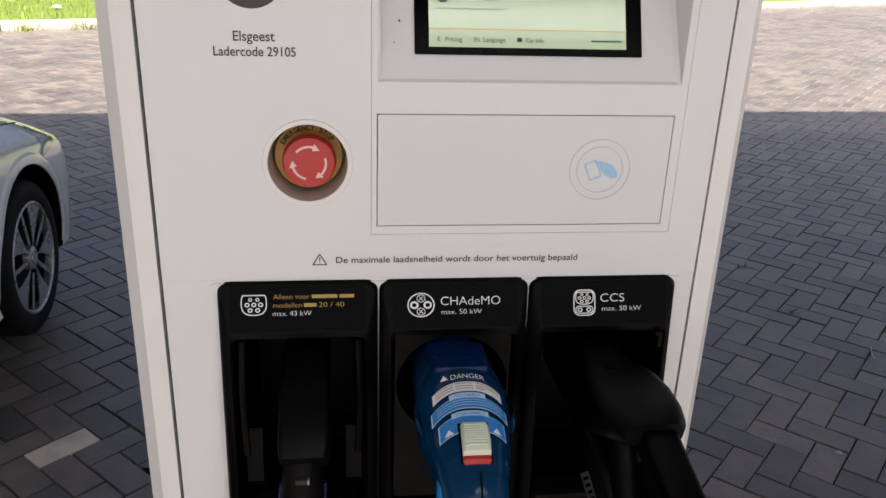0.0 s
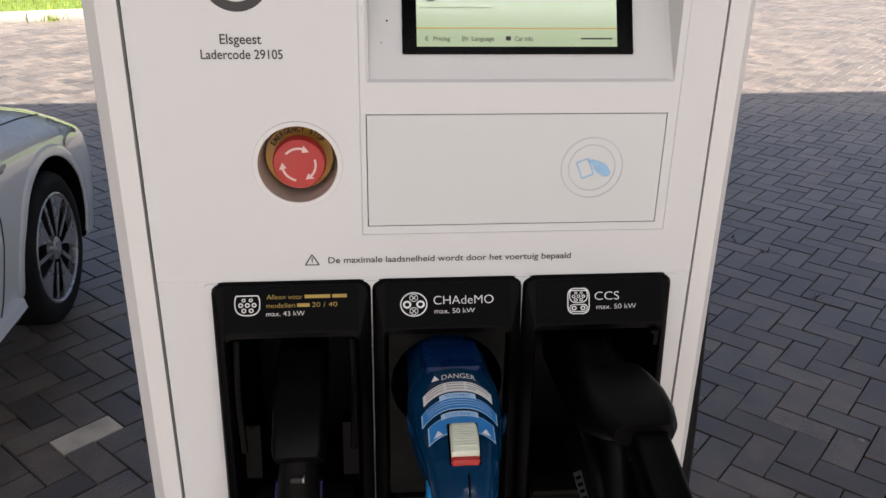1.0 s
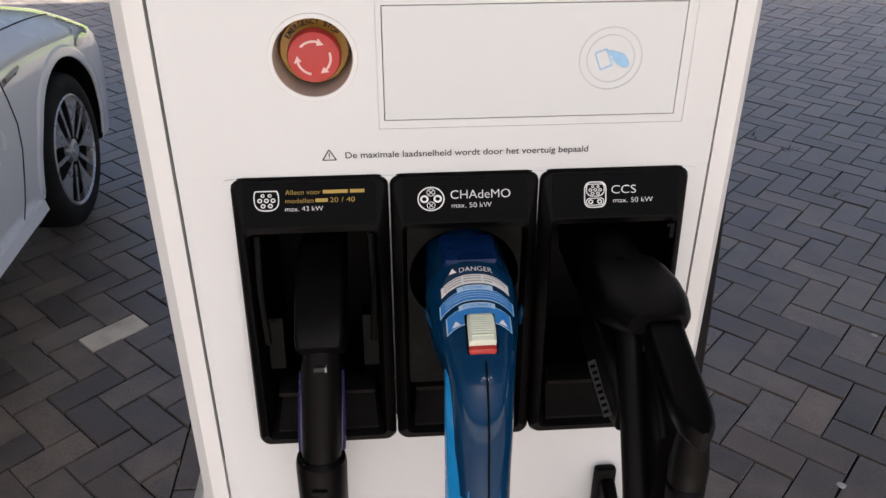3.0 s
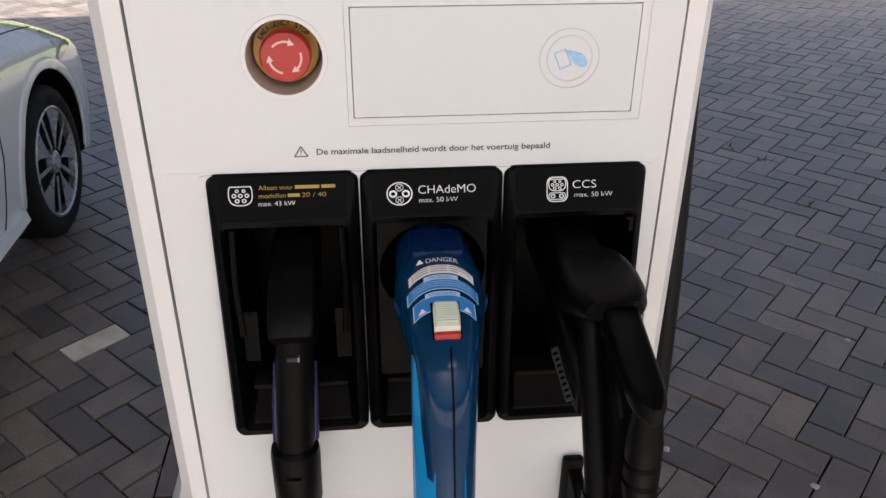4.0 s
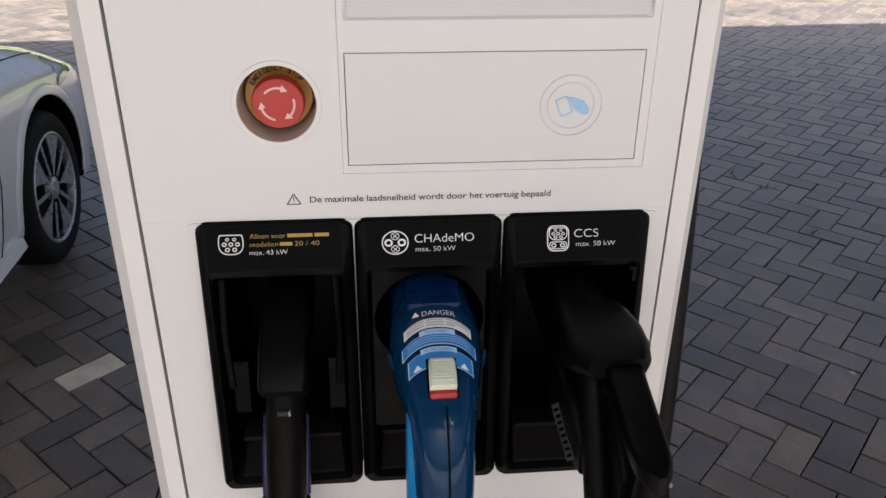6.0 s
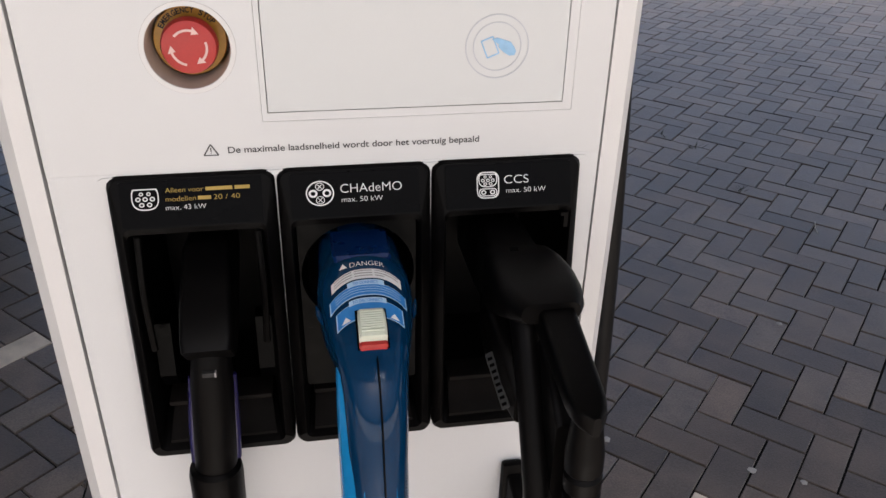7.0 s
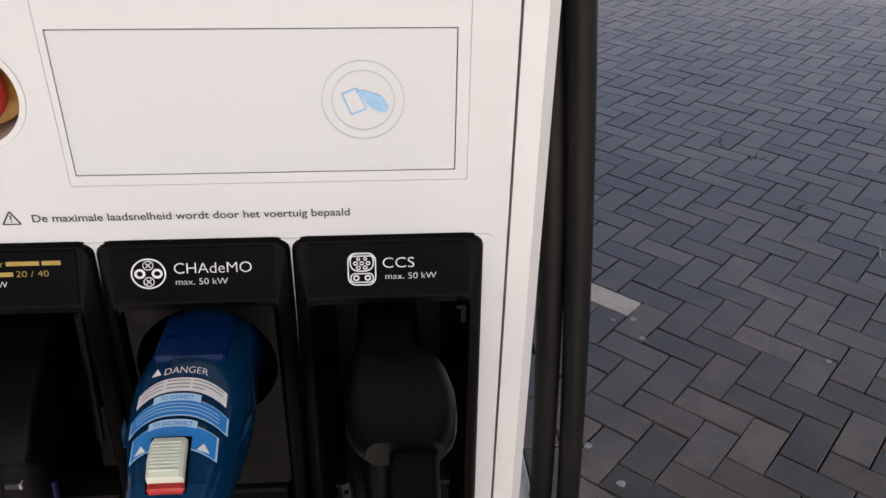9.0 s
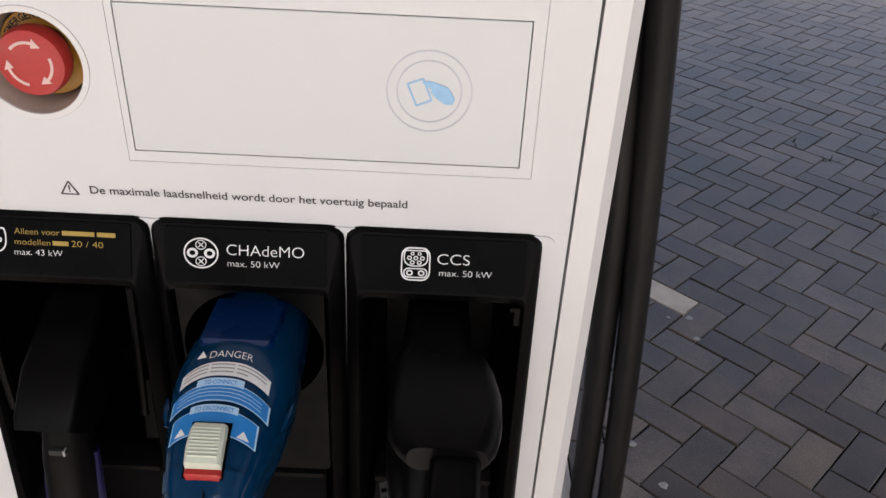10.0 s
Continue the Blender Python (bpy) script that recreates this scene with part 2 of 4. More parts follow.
def ink(name, text, x0, x1, zc, h, y, material, parent, slope=0.0, plane=None):
    """Raised print: text set between x0 and x1, capital height h, its middle at zc. plane(x, z) gives y where the ground is not flat."""
    cu = bpy.data.curves.new(name, "FONT")
    cu.body, cu.size, cu.fill_mode, cu.offset = text, 1.0, "FRONT", (-0.012 if material in (PRINT_W, PRINT_Y) else (0.03 if name == "collar_lettering" else 0.012))
    tmp = bpy.data.objects.new("tmp", cu)
    scene.collection.objects.link(tmp)
    bpy.context.view_layer.update()
    me = bpy.data.meshes.new_from_object(tmp.evaluated_get(bpy.context.evaluated_depsgraph_get()))
    bpy.data.objects.remove(tmp)
    bpy.data.curves.remove(cu)
    xs = [v.co.x for v in me.vertices]
    a, b = min(xs), max(xs)
    for v in me.vertices:
        x, z = x0 + (v.co.x - a) / (b - a) * (x1 - x0), zc + (v.co.y - 0.35) * h / 0.7
        v.co = (x, plane(x, z) if plane else y, z)
    me.materials.clear()
    me.materials.append(material)
    ob = new(name, me)
    ob.parent = parent
    return ob


def flat(name, loops, y, material, parent, plane=None, depth=0.0004):
    """A printed shape: outline and holes, a hair proud of its ground."""
    bm = plate(loops[0], loops[1:], 0.0, depth)
    for v in bm.verts:
        v.co.y = (plane(v.co.x, v.co.z) if plane else y) + v.co.y - depth
    return part(name, bm, material, parent, smooth=None)


# ---- ground and pavement ----
KERB_A, KERB_DIR = Vector((-4.4, 11.0, 0)), Vector((12.83, 5.0, 0)).normalized()
KERB_N = Vector((-KERB_DIR.y, KERB_DIR.x, 0))


def past_kerb(x, y):
    return (Vector((x, y, 0)) - KERB_A).dot(KERB_N)


# Added ground sheet beyond the bricks, its tone raised to bounce light back.
bm = bmesh.new()
bm.faces.new([bm.verts.new(p) for p in ((-600, -600, -0.03), (600, -600, -0.03), (600, 600, -0.03), (-600, 600, -0.03))])
tagged(mesh_object("ground", bm, BOUNCE_GROUND), "pale ground added around the paving, lightened to bounce light", "ground", kind="structure")
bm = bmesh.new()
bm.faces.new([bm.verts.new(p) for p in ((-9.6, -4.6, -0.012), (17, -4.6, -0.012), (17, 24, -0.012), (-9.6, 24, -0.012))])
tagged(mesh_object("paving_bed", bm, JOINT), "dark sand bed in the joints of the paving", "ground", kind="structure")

# two fields of herringbone, one on either side of the station: brick width, turn, corner of the first brick
FIELDS = ((0.1068, radians(44.2), Vector((-0.994, 1.592))), (0.1083, radians(46.1), Vector((-1.0730, 1.5912))))
FRAME_X0, FRAME_X1, FRAME_Y0, FRAME_Y1 = -0.605, 0.706, -0.36, 1.57
BW = 0.1068
pavement = thing("pavement", "herringbone paving of dark grey concrete bricks with sandy joints", "pavement", kind="structure")


def brick_geometry(length, width, seed):
    """One paving brick with its top at z = 0, worn edges, lying along x from its corner."""
    rng = random.Random(seed)
    g, c, d = 0.0031, 0.0018, -0.02
    out = [(g, g), (length - g, g), (length - g, width - g), (g, width - g)]
    mid = Vector((length / 2, width / 2))
    v = []
    for x, y in out:
        v.append((x, y, d))
    for x, y in out:
        v.append((x, y, -c))
    for x, y in out:
        sx, sy = (c if x < mid.x else -c), (c if y < mid.y else -c)
        v.append((x + sx * rng.uniform(0.8, 1.4), y + sy * rng.uniform(0.8, 1.4), 0))
    f = [(8, 9, 10, 11)]
    for k in range(4):
        n = (k + 1) % 4
        f += [(k, n, 4 + n, 4 + k), (4 + k, 4 + n, 8 + n, 8 + k)]
    return v, f


def brick_place(side, i, j, upright):
    w, th, o = FIELDS[side]
    u, v = Vector((math.cos(th), math.sin(th))), Vector((-math.sin(th), math.cos(th)))
    p = o + u * (i * w) + v * (j * w)
    mid = p + (u * 0.5 * w + v * w if upright else u * w + v * 0.5 * w)
    return (p + u * w if upright else p), mid, th + (math.pi / 2 if upright else 0)


WHITE_BRICKS = {(0, 0, 0), (1, 15, -13), (1, 7, -21)}
near_bricks, far_bricks, white_bricks, cut_bricks = [], [], [], []
for side in (0, 1):
    for i in range(-190, 260):
        for j in range(-160, 200):
            k = (i + j) % 4
            if k not in (0, 2):
                continue
            upright = k == 2
            p, mid, turn = brick_place(side, i, j, upright)
            if (side == 0 and mid.x > 0.13) or (side == 1 and mid.x < 0.05):
                continue
            if not (-9.5 < p.x < 15 and -4.5 < p.y < 22) or past_kerb(p.x, p.y) > -0.02 or abs(p.x) > 6.5 + max(0, p.y) * 0.6:
                continue
            out = max(FRAME_X0 - mid.x, mid.x - FRAME_X1, FRAME_Y0 - mid.y, mid.y - FRAME_Y1)
            place = (side, i, j, upright)
            if (side, i, j) in WHITE_BRICKS:
                white_bricks.append(place)
            elif out < -0.1:
                continue
            elif out < 0.12:
                cut_bricks.append(place)
            elif (0.5 < p.x < 2.05 and 0.5 < p.y < 2.75) or (-1.45 < p.x < -0.35 and 0.85 < p.y < 2.75):
                near_bricks.append(place)
            else:
                far_bricks.append(place)

# ---- kerb, grass, canopy ----
kerb = thing("kerb", "pale concrete kerb along the edge of the paving", "kerb", kind="structure")
KERB_LEN = 1.0
kerb_mesh = None
for k in range(-6, 26):
    a = KERB_A + KERB_DIR * (k * KERB_LEN)
    if kerb_mesh is None:
        ob = part("kerb_stone", box(0.004, KERB_LEN - 0.004, 0, 0.15, -0.02, 0.12, 0.012), KERB, kerb)
        kerb_mesh = ob.data
    else:
        ob = new("kerb_stone", kerb_mesh)
        ob.parent = kerb
    ob.matrix_basis = Matrix.Translation(a) @ Matrix.Rotation(math.atan2(KERB_DIR.y, KERB_DIR.x), 4, "Z")

bm = bmesh.new()
a, b = KERB_A - KERB_DIR * 40 + KERB_N * 0.15, KERB_A + KERB_DIR * 60 + KERB_N * 0.15
c, d = b + KERB_N * 60, a + KERB_N * 60
bm.faces.new([bm.verts.new((p.x, p.y, 0.1)) for p in (a, b, c, d)])
tagged(mesh_object("lawn_ground", bm, GRASS), "sunlit bright green lawn behind the kerb", "lawn", kind="structure")

rng = random.Random(4)
vs, fs = [], []
for _ in range(9000):
    u, w = rng.uniform(-5, 4.5), rng.uniform(0.13, 5.0)
    p = KERB_A + KERB_DIR * u + KERB_N * w
    h, a, lean = rng.uniform(0.05, 0.12), rng.uniform(0, 6.28), rng.uniform(0.0, 0.05)
    s = Vector((math.cos(a), math.sin(a), 0)) * rng.uniform(0.004, 0.009)
    o = len(vs)
    base = Vector((p.x, p.y, 0.09))
    vs += [base - s, base + s, base + Vector((lean * math.sin(a), lean * math.cos(a), h))]
    fs.append((o, o + 1, o + 2))
for u, w, n, spread in ((1.25, -0.05, 90, 0.16), (0.3, -0.04, 40, 0.1)):
    for _ in range(n):
        p = KERB_A + KERB_DIR * (u + rng.gauss(0, spread)) + KERB_N * (w + rng.gauss(0, 0.03))
        a = rng.uniform(0, 6.28)
        s = Vector((math.cos(a), math.sin(a), 0)) * 0.008
        o = len(vs)
        base = Vector((p.x, p.y, 0))
        vs += [base - s, base + s, base + Vector((rng.gauss(0, 0.05), rng.gauss(0, 0.05), rng.uniform(0.06, 0.16)))]
        fs.append((o, o + 1, o + 2))
me = bpy.data.meshes.new("grass")
me.from_pydata([tuple(v) for v in vs], [], fs)
me.materials.append(BLADE)
tagged(new("grass", me), "short bright green grass and weeds by the kerb", "grass", kind="stuff")

# unseen roof of the station, its size and tone set to throw the shade
canopy = thing("canopy", "flat station canopy, unseen overhead, added to shade the chargers", "canopy", at=(0, 0, 0), kind="structure")
CANOPY_Z = 3.6
north = 6.40 - CANOPY_Z / math.tan(radians(SUN_EL))
bm = loft([[(x, y, z) for x, y in ((-16, -2.85), (5.35, -2.85), (5.35, north + 0.23), (-16, north - 0.69))] for z in (CANOPY_Z, CANOPY_Z + 0.25)])
part("roof_slab", bm, ROOF, canopy, smooth=None)
LED = glow("led_lamp", (1.0, 0.98, 0.95), 30.0)
for k in range(9):
    x = 0.4997 + 0.127 * (k - 2)
    part("led_lamp", tube([(x, -2.29, CANOPY_Z - 0.03), (x, -2.29, CANOPY_Z - 0.002)], 0.02, 16), LED, canopy)

# ---- charging station ----
charger = thing("charging_station", "white powder-coated fast charging station with three black plug holsters", "charger", at=(0, 0, 0))


core = bmesh.new()
box(-0.224, 0.341, 0.16, 0.618, 0.12, 1.9, 0, bm=core)
part("casing", core, WHITE, charger)
for nm, xs in (("trim_left", ((-0.2315, 0.63), (-0.2315, 0.013), (-0.218, 0.0), (-0.2005, 0.0), (-0.2005, 0.05), (-0.2005, 0.63))),
               ("trim_right", ((0.3165, 0.63), (0.3165, 0.05), (0.3165, 0.0), (0.334, 0.0), (0.344, 0.012), (0.344, 0.63)))):
    part("edge_trim", loft([[(x, y, z) for x, y in xs] for z in (0.14, 1.905)]), WHITE_TRIM, charger)
part("top_cover", box(-0.227, 0.344, 0.0, 0.63, 1.9, 1.94, 0.008), WHITE, charger)
# Dark strips behind the gaps at both sides of the door.
for a, b in ((-0.203, -0.192), (0.308, 0.3185)):
    part("door_seal", box(a, b, 0.0205, 0.03, 0.2, 1.9), SEAM, charger, "dark strip behind the gap along the front door")
# skirt that flares out over the base
FLARE = ((0.99, 0.0), (0.94, 0.006), (0.905, 0.014), (0.87, 0.027), (0.83, 0.043), (0.75, 0.075), (0.6, 0.115), (0.3, 0.14), (0.06, 0.15))
rings = []
for z, g in FLARE:
    l, r = -0.2275 - g, 0.3445 + g
    rings.append([(l, 0.63 + g * 0.3, z), (l, 0.03, z), (l + 0.02, 0.006 + 0.004, z), (r - 0.02, 0.006 + 0.004, z), (r, 0.03, z), (r, 0.63 + g * 0.3, z)])
part("base_skirt", loft(rings), WHITE_TRIM, charger, "flared pale grey skirt")
part("foundation_plate", box(-0.49, 0.59, -0.24, 1.45, -0.011, -0.002, 0.002), KERB, charger, "concrete foundation")

# upper door with module and emergency stop recess
ES = (-0.0617, 1.47)
upper = plate([(-0.1972, 1.3575), (0.3143, 1.3575), (0.3143, 1.89), (-0.1972, 1.89)],
              [circle(ES[0], ES[1], 0.0354), [(-0.0055, 1.4015), (0.2815, 1.4015), (0.2815, 1.83), (-0.0055, 1.83)]], 0.0, 0.02)
part("upper_door", upper, WHITE, charger, smooth=None)
lower = plate([(-0.1972, 0.2), (0.3143, 0.2), (0.3143, 1.3571), (-0.1972, 1.3571)],
              [[(-0.14, 1.06), (-0.006, 1.06), (-0.006, 1.3), (-0.14, 1.3)], [(0.009, 1.06), (0.14, 1.06), (0.14, 1.3), (0.009, 1.3)], [(0.156, 1.06), (0.288, 1.06), (0.288, 1.3), (0.156, 1.3)]], 0.0006, 0.02)
part("lower_door", lower, WHITE, charger, smooth=None)

# display and card reader module
module = plate([(-0.0052, 1.4018), (0.2812, 1.4018), (0.2812, 1.8295), (-0.0052, 1.8295)],
               [[(-0.0005, 1.4095), (0.2725, 1.4095), (0.2725, 1.5155), (-0.0005, 1.5155)], rrect(0.0, 0.2745, 1.5435, 1.79, 0.001, 1)], 0.0002, 0.02)
mod = part("reader_module", module, WHITE, charger, smooth=None)
part("card_panel", box(0.0003, 0.2717, 0.0, 0.018, 1.4103, 1.5147, 0.0004, 1), PANEL, mod, "blank white card reader panel")


def screen_y(x, z, off=0.0):
    """Depth of the display plane, which leans back."""
    return 0.003 + 0.44 * (z - 1.547) - off


rec = loft([[(x, 0.0004, z) for x, z in ((0.0, 1.5435), (0.2745, 1.5435), (0.2745, 1.79), (0.0, 1.79))],
            [(x, screen_y(x, z), z) for x, z in ((0.003, 1.546), (0.268, 1.546), (0.262, 1.785), (0.009, 1.785))]], False, True)
part("display_recess", rec, WHITE, mod, smooth=None)
frame_box = box(0.0325, 0.2375, -0.003, 0.002, 1.566, 1.74, 0.0008, 1)
for v in frame_box.verts:
    v.co.y += screen_y(0, v.co.z)
bez = part("display_bezel", frame_box, FILM, mod, "black display surround")
on_screen = lambda x, z: screen_y(x, z, 0.0034)
print_plane = lambda x, z: screen_y(x, z, 0.0042)
flat("display_screen", [[(0.045, 1.5725), (0.2225, 1.5725), (0.2225, 1.725), (0.045, 1.725)]], 0, SCREEN, bez, on_screen)
flat("orange_rule", [[(0.045, 1.5868), (0.2225, 1.5868), (0.2225, 1.5877), (0.045, 1.5877)]], 0, SCREEN_ORANGE, bez, lambda x, z: screen_y(x, z, 0.0038))
for txt, a, b in (("€", 0.052, 0.055), ("Pricing", 0.0595, 0.074), ("EN", 0.0845, 0.0895), ("Language", 0.093, 0.1125), ("Car info", 0.131, 0.147)):
    ink("screen_writing", txt, a, b, 1.579, 0.0036, 0, PRINT_G, bez, plane=print_plane)
flat("screen_symbol", [rrect(0.123, 0.1275, 1.5775, 1.581, 0.001)], 0, PRINT_G, bez, print_plane)
flat("screen_bar", [[(0.19, 1.5785), (0.218, 1.5785), (0.218, 1.5797), (0.19, 1.5797)]], 0, PRINT_G, bez, print_plane)
ink("screen_writing", "CCS", 0.0972, 0.1082, 1.6195, 0.0042, 0, PRINT_G, bez, plane=print_plane)
ink("screen_writing", "50 kW", 0.095, 0.1082, 1.6125, 0.004, 0, PRINT_G, bez, plane=print_plane)
flat("screen_bar", [[(0.125, 1.613), (0.175, 1.613), (0.175, 1.6155), (0.125, 1.6155)]], 0, PRINT_MOSS, bez, print_plane)
flat("screen_bar", [[(0.05, 1.6035), (0.113, 1.6035), (0.113, 1.6039), (0.05, 1.6039)]], 0, PRINT_MOSS, bez, print_plane)
flat("screen_symbol", [rrect(0.053, 0.062, 1.6085, 1.6235, 0.003), circle(0.0555, 1.612, 0.0013, 12), circle(0.0595, 1.612, 0.0013, 12), circle(0.0575, 1.6185, 0.0026, 14)], 0, PRINT_G, bez, print_plane)
for x, z, r in ((0.0165, 1.621, 0.0022), (0.0195, 1.5925, 0.0009), (0.0145, 1.575, 0.0006)):
    flat("sensor_hole", [circle(x, z, r, 14)], 0, SEAM, mod, lambda x, z: screen_y(x, z, 0.0002))

# card symbol: two rings, a card and a rounded pointer shape
CC = (0.2065, 1.464)
flat("symbol_ring", [circle(CC[0], CC[1], 0.0293), circle(CC[0], CC[1], 0.0283)], -0.0001, PRINT_PALE, mod)
flat("symbol_ring", [circle(CC[0], CC[1], 0.0223), circle(CC[0], CC[1], 0.0214)], -0.0001, PRINT_PALE, mod)


def turned(pts, ang, cx, cz):
    c, s = math.cos(radians(ang)), math.sin(radians(ang))
    return [(cx + x * c - z * s, cz + x * s + z * c) for x, z in pts]


flat("card_symbol", [turned(rrect(-0.0062, 0.0062, -0.0088, 0.0088, 0.0012, 3), 22, CC[0] - 0.0065, CC[1] - 0.0005),
                     turned(rrect(-0.005, 0.005, -0.0076, 0.0076, 0.0008, 3), 22, CC[0] - 0.0065, CC[1] - 0.0005)], -0.0001, PRINT_B, mod)
flat("pointer_symbol", [turned([(-0.013, 0.0005), (-0.009, 0.004), (-0.002, 0.0052), (0.004, 0.006), (0.009, 0.0035), (0.0125, 0.001), (0.013, -0.003), (0.009, -0.0055), (0.002, -0.005), (-0.004, -0.003), (-0.0045, -0.0008)], -27, CC[0] + 0.006, CC[1] + 0.0005)], -0.0004, PRINT_B, mod)

# lettering on the door
ink("door_lettering", "Elsgeest", -0.1205, -0.0862, 1.5805, 0.0082, -0.0004, PRINT_G, charger)
ink("door_lettering", "Ladercode 29105", -0.1372, -0.0692, 1.5678, 0.0078, -0.0004, PRINT_G, charger)
flat("emblem_ring", [circle(-0.1045, 1.631, 0.0285), circle(-0.1045, 1.631, 0.0205)], 0.0, PRINT_G, charger)
ink("door_lettering", "De maximale laadsnelheid wordt door het voertuig bepaald", -0.0382, 0.1935, 1.3765, 0.0062, -0.0004, PRINT_G, charger)
flat("warning_symbol", [[(-0.0598, 1.3715), (-0.0467, 1.3715), (-0.0465, 1.3725), (-0.0525, 1.3825), (-0.0538, 1.3825), (-0.06, 1.3725)],
                        [(-0.0586, 1.3724), (-0.0478, 1.3724), (-0.0531, 1.3815)]], 0.0, PRINT_G, charger)
flat("warning_symbol", [[(-0.05365, 1.3755), (-0.05265, 1.3755), (-0.05265, 1.3793), (-0.05365, 1.3793)]], 0.0, PRINT_G, charger)
flat("warning_symbol", [circle(-0.05315, 1.3742, 0.0005, 10)], 0.0, PRINT_G, charger)

# emergency stop
stop = thing("emergency_stop_button", "red mushroom emergency stop button in a yellow collar", "button", at=(0, 0, 0))
well = loft([[(x, 0.0, z) for x, z in circle(ES[0], ES[1], 0.0356)], [(x, 0.004, z) for x, z in circle(ES[0], ES[1], 0.0349)], [(x, 0.045, z) for x, z in circle(ES[0], ES[1], 0.0325)]], False, True)
part("recess_cup", well, BRASS, stop)
part("rim_ring", ring_plate(ES[0], ES[1], 0.0356, 0.0397, -0.0006, 0.0004), WHITE_TRIM, stop, "white raised rim")
part("rim_gap", ring_plate(ES[0], ES[1], 0.0396, 0.0399, -0.0003, 0.0004), LINE, stop)
part("collar", loft([[(x, y, z) for x, z in circle(ES[0], ES[1], r)] for r, y in ((0.0312, 0.0449), (0.0312, 0.0265), (0.0303, 0.025), (0.021, 0.025))], False, True), AMBER, stop, "yellow collar with black lettering")
cap = loft([[(x, y, z) for x, z in circle(ES[0] + 0.0012, ES[1] + 0.001, r)] for r, y in ((0.0125, 0.031), (0.0125, 0.016), (0.0228, 0.014), (0.024, 0.009), (0.0238, 0.003), (0.0224, -0.001), (0.018, -0.0022), (0.008, -0.0027))], True, True)
# Dark cylinder under the cap: the shade of its overhang put into colour.
part("button_neck", tube([(ES[0], 0.0165, ES[1] + 0.001), (ES[0], 0.0252, ES[1] + 0.001)], 0.0185, 28), SEAM, stop, "dark cylinder for the shade under the push cap")
part("button_cap", cap, RED, stop, "red push cap with white arrows")
for a0 in (138, 18, 258):
    outer = [(ES[0] + 0.0012 + 0.0158 * math.cos(radians(a0 - k * 9)), ES[1] + 0.001 + 0.0158 * math.sin(radians(a0 - k * 9))) for k in range(8)]
    inner = [(ES[0] + 0.0012 + 0.0138 * math.cos(radians(a0 - k * 9)), ES[1] + 0.001 + 0.0138 * math.sin(radians(a0 - k * 9))) for k in range(8)][::-1]
    e = a0 - 63
    tip = [(ES[0] + 0.0012 + r * math.cos(radians(e - d)), ES[1] + 0.001 + r * math.sin(radians(e - d))) for r, d in ((0.0182, 0), (0.0148, 24), (0.0114, 0))]
    flat("arrow", [outer + tip + inner], -0.0024, PRINT_PINK, stop)


def around(name, text, cx, cz, r, h, a0, a1, y, material, parent):
    """Lettering round an arc."""
    for n, ch in enumerate(text):
        if ch == " ":
            continue
        ang = a0 + (a1 - a0) * n / (len(text) - 1)
        ob = ink(name, ch, -h * 0.36, h * 0.36, 0, h, 0, material, parent)
        c, s = math.cos(radians(ang - 90)), math.sin(radians(ang - 90))
        for v in ob.data.vertices:
            x, z = v.co.x, v.co.z
            px, pz = cx + r * math.cos(radians(ang)), cz + r * math.sin(radians(ang))
            v.co = (px + x * c - z * s, y, pz + x * s + z * c)


around("collar_lettering", "EMERGENCY STOP", ES[0], ES[1], 0.0265, 0.0048, 150, 38, 0.0246, SEAM, stop)

# ---- holsters ----
HZ0, HZ1, HIN = 1.046, 1.3565, 1.31


def head_y(x, z):
    """Front of the sloping head of a holster."""
    return -0.003 - (HZ1 - z) / (HZ1 - HIN) * 0.017


def holster(x0, x1, label):
    ob = thing("plug_holster", label, "plug holder", "plug holsters of the charger")
    r = 0.011
    xi0, xi1 = x0 + 0.0125, x1 - 0.0125

    def ys(loop, front):
        return [(x, (min(0.0, head_y(x, z)) if z > HIN else -0.031) + front, z) for x, z in loop]

    back = [(x, 0.003, z) for x, z in rrect(x0, x1, HZ0 - 0.006, HZ1, r)]
    edge = ys(rrect(x0, x1, HZ0, HZ1, r), 0.005)
    front = ys(rrect(x0 + 0.003, x1 - 0.003, HZ0 + 0.003, HZ1 - 0.003, r - 0.002), 0.0)
    lip = [(x, -0.02 if z > 1.2 else -0.031, z) for x, z in rrect(xi0 - 0.002, xi1 + 0.002, HZ0 + 0.009, HIN + 0.001, 0.007)]
    lip2 = [(x, -0.018 if z > 1.2 else -0.027, z) for x, z in rrect(xi0, xi1, HZ0 + 0.012, HIN - 0.0055, 0.006)]
    deep = [(x, 0.03, z) for x, z in rrect(xi0 + 0.006, xi1 - 0.006, HZ0 + 0.046, HIN - 0.004, 0.006)]
    end = [(x, 0.12, z) for x, z in rrect(xi0 + 0.01, xi1 - 0.01, HZ0 + 0.05, HIN - 0.008, 0.006)]
    part("holster_shell", loft([back, edge, front, lip, lip2, deep, end], False, True), BLACK, ob, smooth=30)
    plane = lambda x, z: head_y(x, z) - 0.0006
    lab = flat("label_panel", [rrect(x0 + 0.012, x1 - 0.012, HIN + 0.003, HZ1 - 0.0045, 0.001, 1)], 0, FILM, ob, plane, 0.0008)
    return ob, lab, (lambda x, z: head_y(x, z) - 0.0020)


part("holster_backing", plate(rrect(-0.157, 0.305, 1.018, 1.3545, 0.008), [rrect(-0.14, 0.29, 1.06, 1.3, 0.002)], -0.0006, 0.001), WHITE, charger, smooth=None)
hol1, lab1, pl1 = holster(-0.1485, 0.0010, "black plastic holster with a white and yellow lettered head")
hol2, lab2, pl2 = holster(0.0024, 0.1468, "black plastic holster holding the blue plug")
